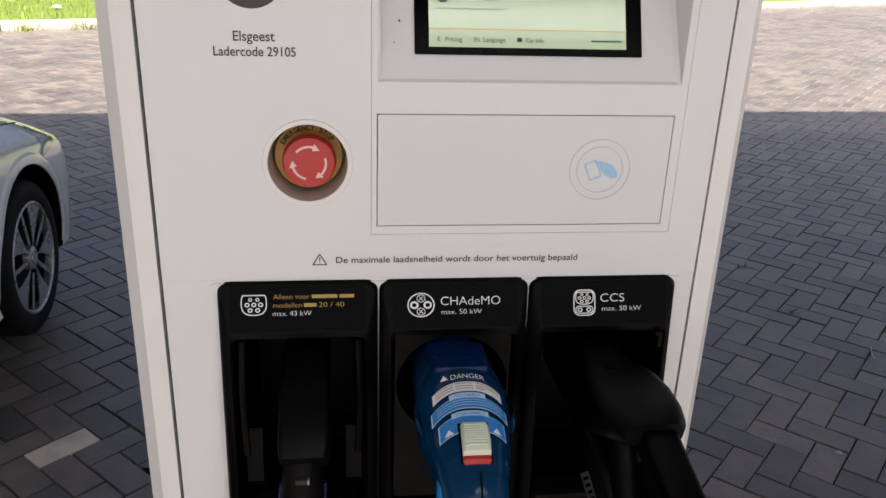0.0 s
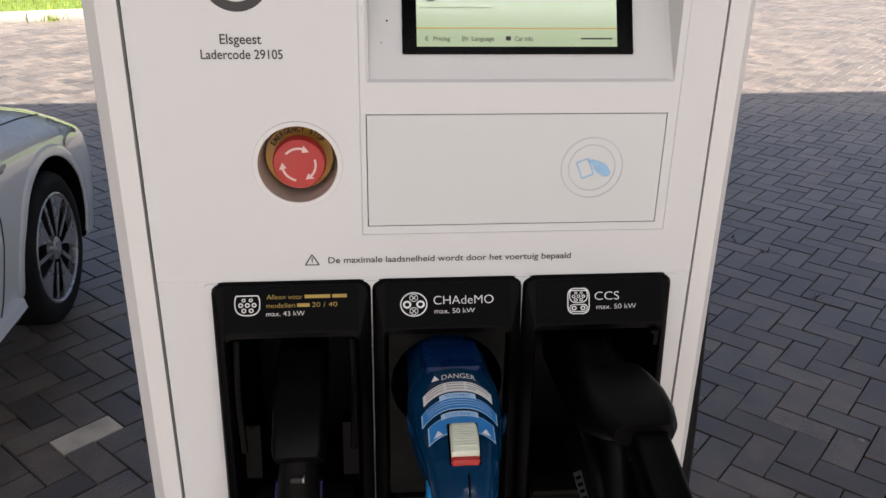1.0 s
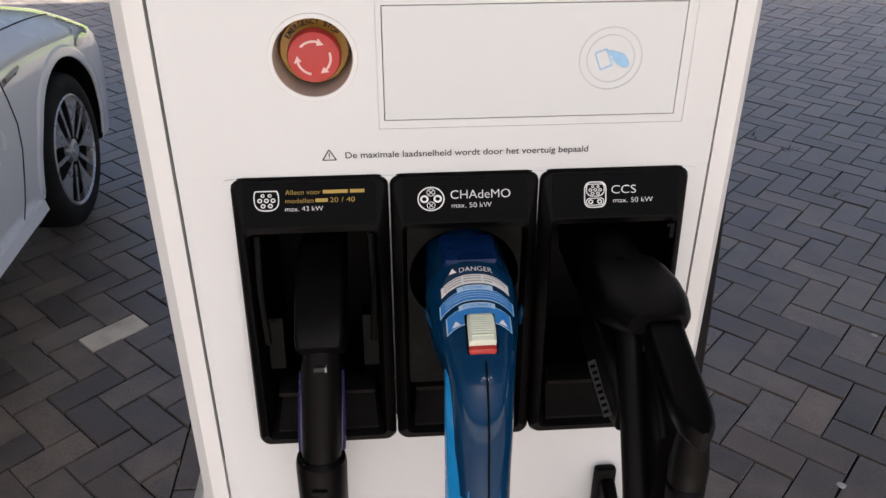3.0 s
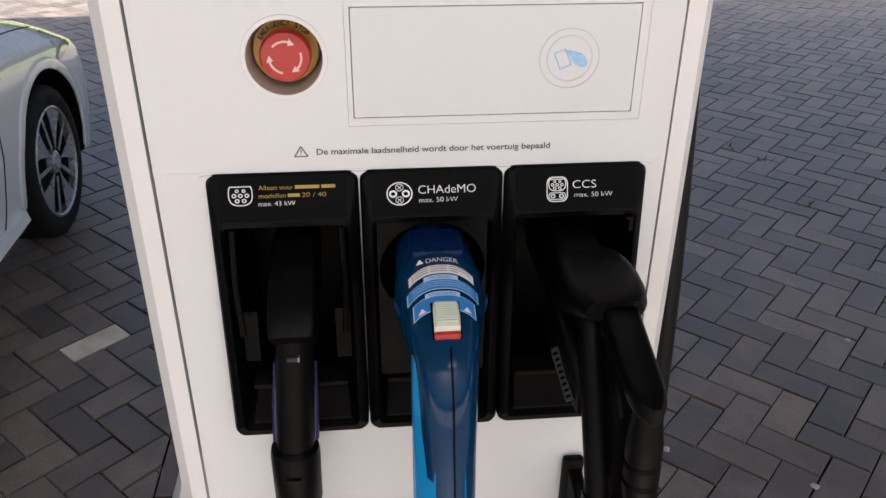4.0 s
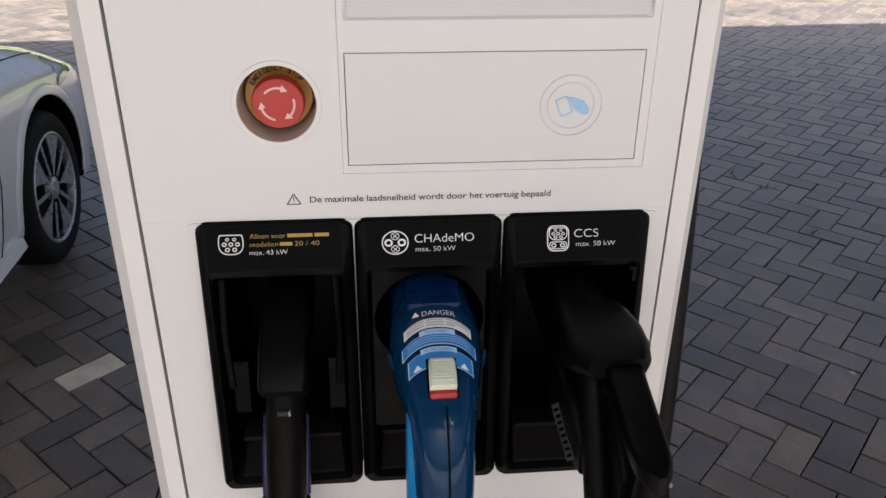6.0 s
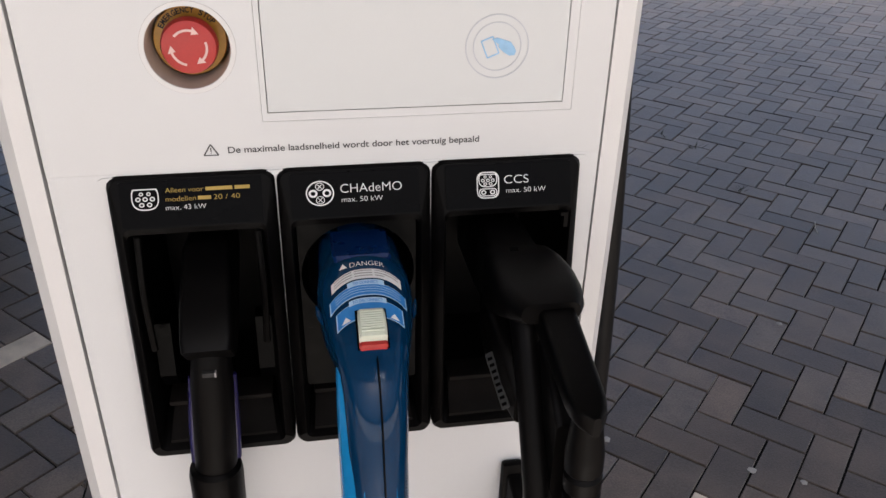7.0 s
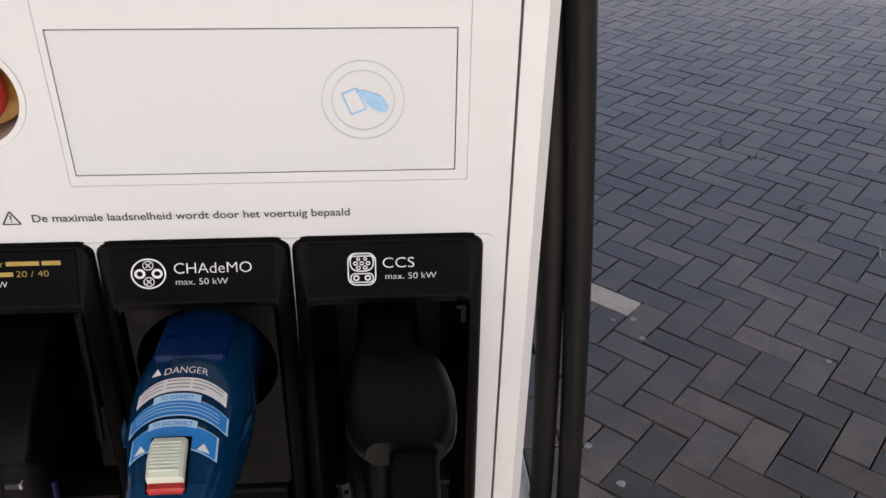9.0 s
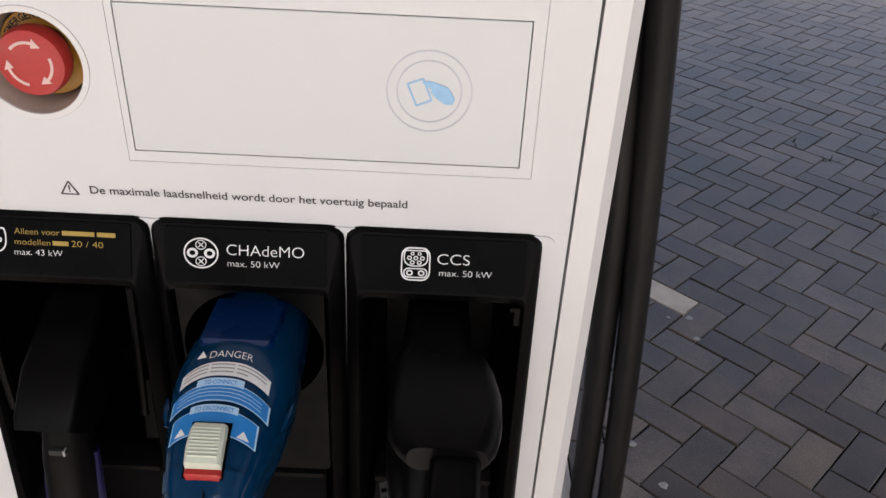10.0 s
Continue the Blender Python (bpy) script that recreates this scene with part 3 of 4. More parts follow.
hol3, lab3, pl3 = holster(0.1482, 0.2955, "black plastic holster holding the large black plug")

ink("label_lettering", "Alleen voor", -0.0965, -0.0631, 1.344, 0.0043, 0, PRINT_Y, lab1, plane=pl1)
ink("label_lettering", "modellen", -0.0967, -0.0703, 1.3365, 0.0043, 0, PRINT_Y, lab1, plane=pl1)
ink("label_lettering", "20 / 40", -0.0546, -0.0311, 1.3365, 0.0043, 0, PRINT_Y, lab1, plane=pl1)
for xa, xb, zc in ((-0.0611, -0.0373, 1.344), (-0.0353, -0.0217, 1.344), (-0.0684, -0.0567, 1.3365)):
    flat("lettering_bar", [[(xa, zc - 0.0016), (xb, zc - 0.0016), (xb, zc + 0.0014), (xa, zc + 0.0014)]], 0, PRINT_Y, lab1, pl1)
ink("label_lettering", "max. 43 kW", -0.0972, -0.0615, 1.3292, 0.0043, 0, PRINT_W, lab1, plane=pl1)
ink("label_lettering", "CHAdeMO", 0.0605, 0.1181, 1.3376, 0.0078, 0, PRINT_W, lab2, plane=pl2)
ink("label_lettering", "max. 50 kW", 0.0612, 0.0999, 1.3278, 0.0045, 0, PRINT_W, lab2, plane=pl2)
ink("label_lettering", "CCS", 0.2173, 0.2414, 1.3378, 0.0076, 0, PRINT_W, lab3, plane=pl3)
ink("label_lettering", "max. 50 kW", 0.2191, 0.2584, 1.3279, 0.0045, 0, PRINT_W, lab3, plane=pl3)


def oval(cx, cz, r, n=24, squash=0.84):
    return [(cx + r * math.cos(2 * math.pi * k / n), cz + squash * r * math.sin(2 * math.pi * k / n)) for k in range(n)]


def pins(cx, cz, spots, parent, plane, r):
    for dx, dz, k in spots:
        flat("pin_symbol", [oval(cx + dx, cz + dz, r * k, 20), oval(cx + dx, cz + dz, r * k * 0.55, 20)], 0, PRINT_W, parent, plane)


def d_shape(cx, cz, w, h):
    """Inlet outline: flat on top, round below."""
    pts = [(cx + w / 2 * math.copysign(abs(math.cos(a)) ** 0.75, math.cos(a)), cz + 0.1 * h + 0.6 * h * math.copysign(abs(math.sin(a)) ** 0.75, math.sin(a))) for a in [2 * math.pi * k / 40 for k in range(40)]]
    return [(x, min(z, cz + h / 2)) for x, z in pts if z < cz + h / 2 or abs(x - cx) > w * 0.2]


flat("plug_symbol", [d_shape(-0.1144, 1.3369, 0.0239, 0.0182), d_shape(-0.1144, 1.3369, 0.0221, 0.0165)], 0, PRINT_W, lab1, pl1)
pins(-0.1144, 1.3369, ((0, 0.0004, 1), (-0.0062, 0.0004, 1), (0.0062, 0.0004, 1), (-0.0034, -0.0044, 1), (0.0034, -0.0044, 1), (-0.0033, 0.0048, 0.8), (0.0033, 0.0048, 0.8)), lab1, pl1, 0.0023)
flat("plug_symbol", [oval(0.0415, 1.3343, 0.013, 40), oval(0.0415, 1.3343, 0.0119, 40)], 0, PRINT_W, lab2, pl2)
pins(0.0415, 1.3343, ((-0.0064, 0, 1), (0.0064, 0, 1)), lab2, pl2, 0.0041)
for dz in (-0.0059, 0.0059):
    flat("pin_symbol", [oval(0.0415, 1.3343 + dz, 0.0041, 20), oval(0.0415, 1.3343 + dz, 0.0035, 20)], 0, PRINT_W, lab2, pl2)
    for a in (42, -42):
        flat("pin_symbol", [turned([(-0.0025, -0.0003), (0.0025, -0.0003), (0.0025, 0.0003), (-0.0025, 0.0003)], a, 0.0415, 1.3343 + dz)], 0, PRINT_W, lab2, pl2)
flat("plug_symbol", [rrect(0.1903, 0.2122, 1.3216, 1.3455, 0.0062), rrect(0.1913, 0.2112, 1.3225, 1.3445, 0.0056)], 0, PRINT_W, lab3, pl3)
flat("plug_symbol", [rrect(0.1922, 0.2103, 1.3236, 1.3306, 0.0034), rrect(0.1931, 0.2094, 1.3243, 1.3299, 0.0027)], 0, PRINT_W, lab3, pl3)
flat("plug_symbol", [d_shape(0.20125, 1.3376, 0.0184, 0.0118), d_shape(0.20125, 1.3376, 0.0166, 0.0103)], 0, PRINT_W, lab3, pl3)
pins(0.20125, 1.3271, ((-0.0044, 0, 1), (0.0044, 0, 1)), lab3, pl3, 0.0025)
pins(0.20125, 1.3378, ((0, 0, 1), (-0.0048, 0, 1), (0.0048, 0, 1), (-0.0026, -0.0032, 1), (0.0026, -0.0032, 1), (-0.0026, 0.0031, 0.8), (0.0026, 0.0031, 0.8)), lab3, pl3, 0.0018)

# inside of the holsters: guide cheeks, ledge and funnel ring
for sx, xa in ((1, -0.131), (-1, -0.015)):
    xs = sorted((xa, xa + sx * 0.016))
    part("guide_cheek", loft([[(xs[0], y, z), (xs[1], y, z), (xs[1], y + 0.02, z), (xs[0], y + 0.02, z)] for y, z in ((0.008, 1.112), (-0.004, 1.132), (0.006, 1.19))]), FILM, hol1)
    part("guide_rib", tube(curve_points(((xa + sx * 0.004, -0.024, 1.18), (xa + sx * 0.002, -0.02, 1.24), (xa + sx * 0.003, -0.01, 1.298)), 5), 0.0035, 8), BLACK, hol1)
for ob, x0, x1 in ((hol1, -0.1455, -0.0005), (hol2, 0.0035, 0.1455), (hol3, 0.15, 0.294)):
    part("inner_ledge", box(x0 + 0.02, x1 - 0.02, -0.012, 0.02, 1.098, 1.104, 0.002), LIT_DUST, ob)
for ob, x0, x1 in ((hol1, -0.1455, -0.0005), (hol2, 0.0035, 0.1455), (hol3, 0.15, 0.294)):
    part("drip_ramp", loft([[(x0 + a, -0.024, HZ0 + 0.017), (x1 - a, -0.024, HZ0 + 0.017), (x1 - a - 0.004, 0.012, HZ0 + 0.044), (x0 + a + 0.004, 0.012, HZ0 + 0.044)] if top else
                            [(x0 + a, -0.024, HZ0 + 0.013), (x1 - a, -0.024, HZ0 + 0.013), (x1 - a - 0.004, 0.012, HZ0 + 0.036), (x0 + a + 0.004, 0.012, HZ0 + 0.036)] for a, top in ((0.018, False), (0.018, True))]), LIT_DUST, ob, "dusty sloping floor of the holster, its lit look put into the colour")
part("mouth_catch", loft([[(0.2775, y, 1.288), (0.2815, y, 1.288), (0.2815, y, 1.304), (0.274, y, 1.304), (0.274, y, 1.3005), (0.2775, y, 1.3005)] for y in (-0.0235, -0.017)]), BLACK, hol3, smooth=None)
WORN = mat("scuffed_funnel_plastic", (0.001, 0.001, 0.0009), 0.5, vary=0.3, scale=90, fine=1200, bump=0.1, dirt=(0.009, 0.0085, 0.008), dirt_amount=0.5, spec=0.1)
hole = [(0.0745 + 0.0555 * math.cos(2 * math.pi * q / 40), 1.2455 + 0.0555 * math.sin(2 * math.pi * q / 40)) for q in range(40)]
part("funnel_plate", plate(rrect(0.0175, 0.1315, 1.112, 1.3035, 0.004), [hole], -0.013, 0.004), WORN, hol2, "dusty grey-black funnel")

# ---- plugs ----
def smooth_rings(rings, k=4):
    """More rings between the given ones, on smooth lines through their points."""
    lines = [curve_points([r[i] for r in rings], k) for i in range(len(rings[0]))]
    return [list(r) for r in zip(*lines)]


def section(cx, cy, cz, w, h, tilt, r=0.45, n=5):
    """A rounded rectangle w by h; tilt 0 faces along y, 90 looks down: the normal turns from -y to -z."""
    rad = min(w, h) * r
    c, s = math.cos(radians(tilt)), math.sin(radians(tilt))
    return [(cx + x, cy - z * s, cz + z * c) for x, z in rrect(-w / 2, w / 2, -h / 2, h / 2, rad, n)]


# black plug with a round grip
t2 = thing("charging_plug", "black charging plug with a round grip hanging in its holster", "charging plug", "charging plugs")
part("plug_head", loft([section(-0.069, 0.09, 1.24, 0.046, 0.07, 0), section(-0.069, 0.0, 1.238, 0.047, 0.08, 0, 0.15), section(-0.069, -0.045, 1.222, 0.0475, 0.066, 22, 0.12), section(-0.0695, -0.066, 1.208, 0.0475, 0.05, 40, 0.12), section(-0.07, -0.072, 1.203, 0.044, 0.044, 45, 0.12)]), BLACK, t2)
axis = [(-0.070, -0.038, 1.212), (-0.0715, -0.05, 1.185), (-0.0745, -0.056, 1.13), (-0.078, -0.061, 1.075), (-0.08, -0.062, 1.058)]
part("grip", tube(curve_points(axis, 4), [0.0150 + 0.0060 * min(1, k / 6) for k in range(17)], 24), BLACK, t2)
for sx in (-1, 1):
    part("grip_inlay", tube(curve_points(((-0.0725 + sx * 0.0185, -0.052, 1.165), (-0.076 + sx * 0.0205, -0.057, 1.11), (-0.0785 + sx * 0.0205, -0.06, 1.066)), 4), 0.0045, 10), INDIGO, t2, "indigo side inlay")
part("grip_collar", tube([(-0.08, -0.062, 1.062), (-0.0801, -0.0622, 1.058), (-0.0803, -0.0624, 1.05), (-0.0808, -0.0626, 1.02), (-0.081, -0.0626, 0.985), (-0.0812, -0.0626, 0.975)], [0.0215, 0.0258, 0.0272, 0.0268, 0.0262, 0.02], 28), BLACK, t2)
part("collar_clip", box(-0.09, -0.074, -0.0925, -0.086, 1.03, 1.0345, 0.001), CAR_DARK, t2)
part("grip_slot", box(-0.0785, -0.0655, -0.0735, -0.067, 1.178, 1.1835, 0.001), SEAM, t2)
part("grip_slot", box(-0.0675, -0.0655, -0.0738, -0.067, 1.178, 1.1835, 0.0005), LINE, t2)
part("cable", tube(curve_points(((-0.0812, -0.0626, 1.01), (-0.083, -0.066, 0.85), (-0.08, -0.09, 0.5), (0.0, -0.12, 0.18), (0.16, -0.1, 0.035), (0.4, 0.05, 0.03), (0.5, 0.2, 0.04)), 8), 0.0135, 16), RUBBER, t2)

# blue plug
cha = thing("charging_plug", "blue charging plug with stickers and a cream release button", "charging plug", "charging plugs")
X2 = 0.0755
BODY = [section(X2, 0.1, 1.245, 0.07, 0.075, 0), section(X2, 0.02, 1.246, 0.078, 0.086, 0), section(X2, -0.03, 1.248, 0.081, 0.09, 4), section(X2, -0.075, 1.25, 0.086, 0.089, 6, 0.42),
        section(X2, -0.11, 1.244, 0.079, 0.082, 12, 0.42), section(X2, -0.14, 1.238, 0.066, 0.074, 24, 0.42), section(X2, -0.165, 1.222, 0.056, 0.066, 42, 0.42)]
GRIP = [section(X2, -0.165, 1.222, 0.056, 0.066, 42, 0.42), section(X2 - 0.0005, -0.182, 1.196, 0.053, 0.058, 60, 0.45), section(X2 - 0.001, -0.191, 1.15, 0.051, 0.052, 75, 0.48), section(X2 - 0.001, -0.194, 1.08, 0.051, 0.05, 86, 0.48),
        section(X2, -0.194, 0.99, 0.052, 0.05, 92, 0.48), section(X2 + 0.001, -0.19, 0.9, 0.05, 0.048, 94, 0.48)]
part("plug_body", loft(smooth_rings(BODY + GRIP[1:], 5)), BLUE, cha, smooth=60)
part("cable", tube(curve_points(((X2 + 0.003, -0.19, 0.91), (X2, -0.19, 0.7), (X2 + 0.02, -0.17, 0.3), (0.22, -0.12, 0.04), (0.42, 0.1, 0.03), (0.5, 0.3, 0.05)), 8), 0.016, 16), RUBBER, cha)

TOPS = [(0.02, 1.246, 0.078, 0.086, 0), (-0.03, 1.248, 0.081, 0.09, 4), (-0.075, 1.25, 0.086, 0.089, 6), (-0.11, 1.244, 0.079, 0.082, 12), (-0.14, 1.238, 0.066, 0.074, 24), (-0.165, 1.222, 0.056, 0.066, 42), (-0.182, 1.196, 0.052, 0.058, 60), (-0.191, 1.15, 0.049, 0.052, 75)]


def on_top(s, x, lift=0.0012):
    """A place on the upper side of the blue plug: s runs over its stations, x across it."""
    i = min(int(s), len(TOPS) - 2)
    f = s - i
    y, z, w, h, tilt = [a + (b - a) * f for a, b in zip(TOPS[i], TOPS[i + 1])]
    r = 0.42 * min(w, h)
    over = max(0.0, abs(x) - (w / 2 - r))
    drop = r - math.sqrt(max(0.0, r * r - min(over, r * 0.98) ** 2))
    k = h / 2 - drop + lift + 0.0014
    return Vector((X2 + x, y - k * math.sin(radians(tilt)), z + k * math.cos(radians(tilt))))


def sticker(name, s0, s1, x0, x1, material, parent, lift=0.0012, n=14, m=4, bow=0.2):
    bm = bmesh.new()
    g = [[bm.verts.new(on_top(s0 + (s1 - s0) * j / m + bow * ((x0 + (x1 - x0) * i / n) / 0.031) ** 2, x0 + (x1 - x0) * i / n, lift)) for i in range(n + 1)] for j in range(m + 1)]
    for j in range(m):
        for i in range(n):
            bm.faces.new((g[j][i], g[j][i + 1], g[j + 1][i + 1], g[j + 1][i]))
    return part(name, bm, material, parent)


def top_ink(name, text, s0, s1, x0, x1, material, parent):
    ob = ink(name, text, x0, x1, 0.0, 1.0, 0, material, parent)
    for v in ob.data.vertices:
        v.co = on_top(s1 + (s0 - s1) * (v.co.z + 0.5) + 0.2 * (v.co.x / 0.031) ** 2, v.co.x, 0.0022)


top_ink("sticker_lettering", "DANGER", 2.0, 2.14, -0.013, 0.017, PRINT_W, cha)
bm = bmesh.new()
bm.faces.new([bm.verts.new(on_top(s, x, 0.0018)) for s, x in ((2.14, -0.0225), (2.14, -0.0155), (1.99, -0.019))])
part("sticker_symbol", bm, PRINT_W, cha)
latch = []
for sv, w in ((0.55, 0.024), (0.6, 0.027), (1.2, 0.027), (1.68, 0.026), (1.74, 0.024)):
    lift = 0.005 if 0.58 < sv < 1.7 else 0.001
    latch.append([on_top(sv, -w, -0.004), on_top(sv, -w, lift - 0.0015), on_top(sv, -w + 0.002, lift), on_top(sv, w - 0.002, lift), on_top(sv, w, lift - 0.0015), on_top(sv, w, -0.004)])
part("latch_block", loft(latch), BLUE_LATCH, cha)
wst = sticker("warning_sticker", 2.22, 2.5, -0.0305, 0.0305, PRINT_W, cha)
for k in range(3):
    for a, b in ((-0.028, -0.012), (-0.010, 0.006), (0.008, 0.028 - 0.012 * (k == 2))):
        sticker("print_bar", 2.265 + 0.075 * k, 2.29 + 0.075 * k, a, b, LINE, wst, 0.0018, 6, 1)
s1 = sticker("blue_sticker", 2.66, 3.0, -0.033, 0.033, BLUE_PALE, cha)
sticker("sticker_field", 2.68, 2.98, -0.032, 0.032, BLUE_LABEL, s1, 0.0016)
sticker("sticker_tab", 2.56, 2.71, -0.017, 0.015, BLUE_PALE, s1, 0.002)
top_ink("sticker_lettering", "TO CONNECT", 2.6, 2.68, -0.012, 0.010, BLUE_LABEL, cha)
for k in range(3):
    sticker("print_bar", 2.76 + 0.07 * k, 2.775 + 0.07 * k, -0.028, 0.028, BLUE_PALE, s1, 0.0021, 8, 1)
s2 = sticker("blue_sticker", 3.16, 3.62, -0.0285, 0.0285, BLUE_PALE, cha, n=18)
sticker("sticker_field", 3.18, 3.6, -0.0275, 0.0275, BLUE_LABEL, s2, 0.0016, n=18)
sticker("sticker_tab", 3.08, 3.22, -0.017, 0.015, BLUE_PALE, s2, 0.002)
top_ink("sticker_lettering", "TO DISCONNECT", 3.115, 3.195, -0.014, 0.012, BLUE_LABEL, cha)
for sx in (-1, 1):
    bm = bmesh.new()
    bm.faces.new([bm.verts.new(on_top(sv, sx * x, 0.0022)) for sv, x in ((3.65, 0.0165), (3.68, 0.0245), (3.52, 0.0205))])
    part("sticker_symbol", bm, PRINT_W, s2)
# release button, with ribs, and its red shoe
sticker("button_well", 3.42, 4.36, -0.0132, 0.0132, FILM, cha, 0.0026, bow=0.0)
sticker("button_field", 4.2, 4.55, -0.029, 0.029, BLUE, cha, 0.0018, bow=0.0)
rings = []
for sv, lift, w in ((3.5, 0.001, 0.0095), (3.52, 0.0085, 0.011), (3.65, 0.0115, 0.0114), (3.95, 0.012, 0.0116), (4.18, 0.0105, 0.0116), (4.25, 0.003, 0.0114)):
    rings.append([on_top(sv, -w, -0.004), on_top(sv, -w, lift - 0.002), on_top(sv, -w + 0.002, lift), on_top(sv, w - 0.002, lift), on_top(sv, w, lift - 0.002), on_top(sv, w, -0.004)])
btn = part("release_button", loft(rings), CREAM, cha, "cream ribbed release button")
for k in range(9):
    sv = 3.64 + 0.056 * k
    part("button_rib", tube([on_top(sv, -0.0095, 0.0118), on_top(sv, 0.0095, 0.0118)], 0.0008, 6), CREAM, btn)
rings = []
for sv, lift in ((4.22, 0.005), (4.31, 0.006), (4.38, 0.002)):
    rings.append([on_top(sv, -0.0118, -0.004), on_top(sv, -0.0118, lift - 0.002), on_top(sv, -0.0098, lift), on_top(sv, 0.0098, lift), on_top(sv, 0.0118, lift - 0.002), on_top(sv, 0.0118, -0.004)])
part("button_shoe", loft(rings), RED, cha, "red button shoe")
# moulding seam, shoulder ribs and flank facets, whose lit look is a lighter blue
seam = [on_top(4.5 + 0.3 * k, 0.002, 0.0012) for k in range(8)] + [Vector((X2 + 0.004, y, z)) for y, z in ((-0.2208, 1.08), (-0.2205, 0.99), (-0.2155, 0.905))]
part("moulding_seam", tube(seam, 0.0008, 6), FILM, cha)
for sx in (-1, 1):
    part("shoulder_rib", tube([on_top(2.45 + 0.16 * k, sx * (0.0445 - 0.0012 * k), -0.002) for k in range(5)], [0.0008, 0.002, 0.0026, 0.002, 0.0008], 8), BLUE, cha)
    path = []
    for y, z, k in ((-0.158, 1.24, 0.45), (-0.178, 1.205, 0.9), (-0.19, 1.15, 1.0), (-0.194, 1.08, 1.0), (-0.194, 0.99, 1.0), (-0.19, 0.905, 1.0)):
        reach = (0.0325 if sx < 0 else 0.0265) * (0.9 + 0.1 * k)
        path.append([(X2 - 0.001 + sx * 0.0135, y - 0.0232 * k, z), (X2 - 0.001 + sx * (reach - 0.003), y - 0.008, z), (X2 - 0.001 + sx * reach, y + 0.002, z), (X2 - 0.001 + sx * (reach - 0.006), y + 0.016, z), (X2, y + 0.01, z)])
    part("flank_panel", loft(smooth_rings(path, 5)), BLUE_LIT, cha, "glossy blue flank, its lit look put into a lighter colour", smooth=60)

# big black plug
PLATE = mat("worn_grey_print", (0.035, 0.035, 0.035), 0.5, vary=0.4, scale=200, bump=0)
ccs = thing("charging_plug", "large black charging plug with a long hood and angled grip", "charging plug", "charging plugs")


def slab(y, x0, x1, z0, z1, r=0.012, lean=0):
    return [(x, y + lean * (z - z1), z) for x, z in rrect(x0, x1, z0, z1, min(r, (z1 - z0) * 0.45, (x1 - x0) * 0.45), 4)]


part("plug_head", loft([slab(0.1, 0.196, 0.244, 1.2, 1.275), slab(0.0, 0.195, 0.245, 1.205, 1.286), slab(-0.05, 0.193, 0.247, 1.215, 1.2875), slab(-0.058, 0.189, 0.257, 1.218, 1.289), slab(-0.072, 0.1875, 0.262, 1.225, 1.2895), slab(-0.098, 0.1875, 0.2665, 1.24, 1.2895),
                        slab(-0.122, 0.189, 0.266, 1.253, 1.289), slab(-0.142, 0.195, 0.262, 1.261, 1.288), slab(-0.153, 0.203, 0.2555, 1.266, 1.286)]), BLACK, ccs, smooth=50)
part("latch_slot", box(0.213, 0.222, -0.066, -0.06, 1.288, 1.2902, 0.0004, 1), FILM, ccs)
hood = []
for k in range(15):
    f = k / 14
    y = -0.125 - 0.147 * f
    xm, zm = 0.2375 - 0.0045 * f, 1.27 - 0.018 * f
    hw = 0.0185 - 0.0015 * f
    if f > 0.8:
        hw *= math.sqrt(max(0.04, 1 - ((f - 0.8) / 0.2) ** 2))
    hood.append(slab(y, xm - hw, xm + hw * 0.8, zm - 0.017 + 0.007 * f, zm + 0.0145 - 0.006 * f, 0.006))
part("hood", loft(hood), BLACK, ccs, smooth=50)
part("grip", tube(curve_points(((0.213, -0.118, 1.262), (0.2137, -0.134, 1.246), (0.2145, -0.155, 1.212), (0.2155, -0.182, 1.16), (0.2165, -0.2, 1.12), (0.2165, -0.204, 1.1)), 4), 0.0135, 20), BLACK, ccs)
part("grip_web", loft([slab(-0.06, 0.188, 0.208, 1.195, 1.245, 0.006), slab(-0.105, 0.187, 0.21, 1.187, 1.245, 0.006), slab(-0.14, 0.193, 0.212, 1.172, 1.225, 0.006), slab(-0.162, 0.2, 0.214, 1.165, 1.195, 0.006)]), BLACK, ccs)
pl_a, pl_b = Vector((0.1868, -0.113, 1.209)), Vector((0.1952, -0.155, 1.177))
nrm = Vector((-0.75, -0.45, 0.48)).normalized()
dn = (pl_b - pl_a).cross(nrm).normalized() * 0.0045
part("rating_plate", loft([[pl_a - dn + nrm * o, pl_b - dn + nrm * o, pl_b + dn + nrm * o, pl_a + dn + nrm * o] for o in (0.0, 0.0015)]), PLATE, ccs, "small grey rating plate")
for k in range(8):
    c_ = pl_a.lerp(pl_b, (k + 0.7) / 8.6)
    part("print_bar", loft([[c_ - dn * 0.6 + nrm * o, c_ + (pl_b - pl_a) * 0.055 - dn * 0.6 + nrm * o, c_ + (pl_b - pl_a) * 0.055 + dn * 0.6 + nrm * o, c_ + dn * 0.6 + nrm * o] for o in (0.0015, 0.0019)]), FILM, ccs)
part("grip_collar", tube([(0.2165, -0.2035, 1.105), (0.2165, -0.205, 1.085), (0.2165, -0.205, 1.08)], [0.0150, 0.0155, 0.013], 20), BLACK, ccs)
part("grip_stub", tube([(0.2175, -0.2, 1.085), (0.2185, -0.195, 0.98)], 0.0105, 16), RUBBER, ccs)
part("rear_column", loft([slab(-0.15, 0.221, 0.25, 1.1, 1.25, 0.006), slab(-0.185, 0.221, 0.251, 1.0, 1.235, 0.006), slab(-0.21, 0.224, 0.25, 0.97, 1.2, 0.006)]), BLACK, ccs)
part("toothed_strip", box(0.2465, 0.2495, -0.206, -0.2, 1.0, 1.1, 0.0005), PLATE, ccs, "grey toothed strip")
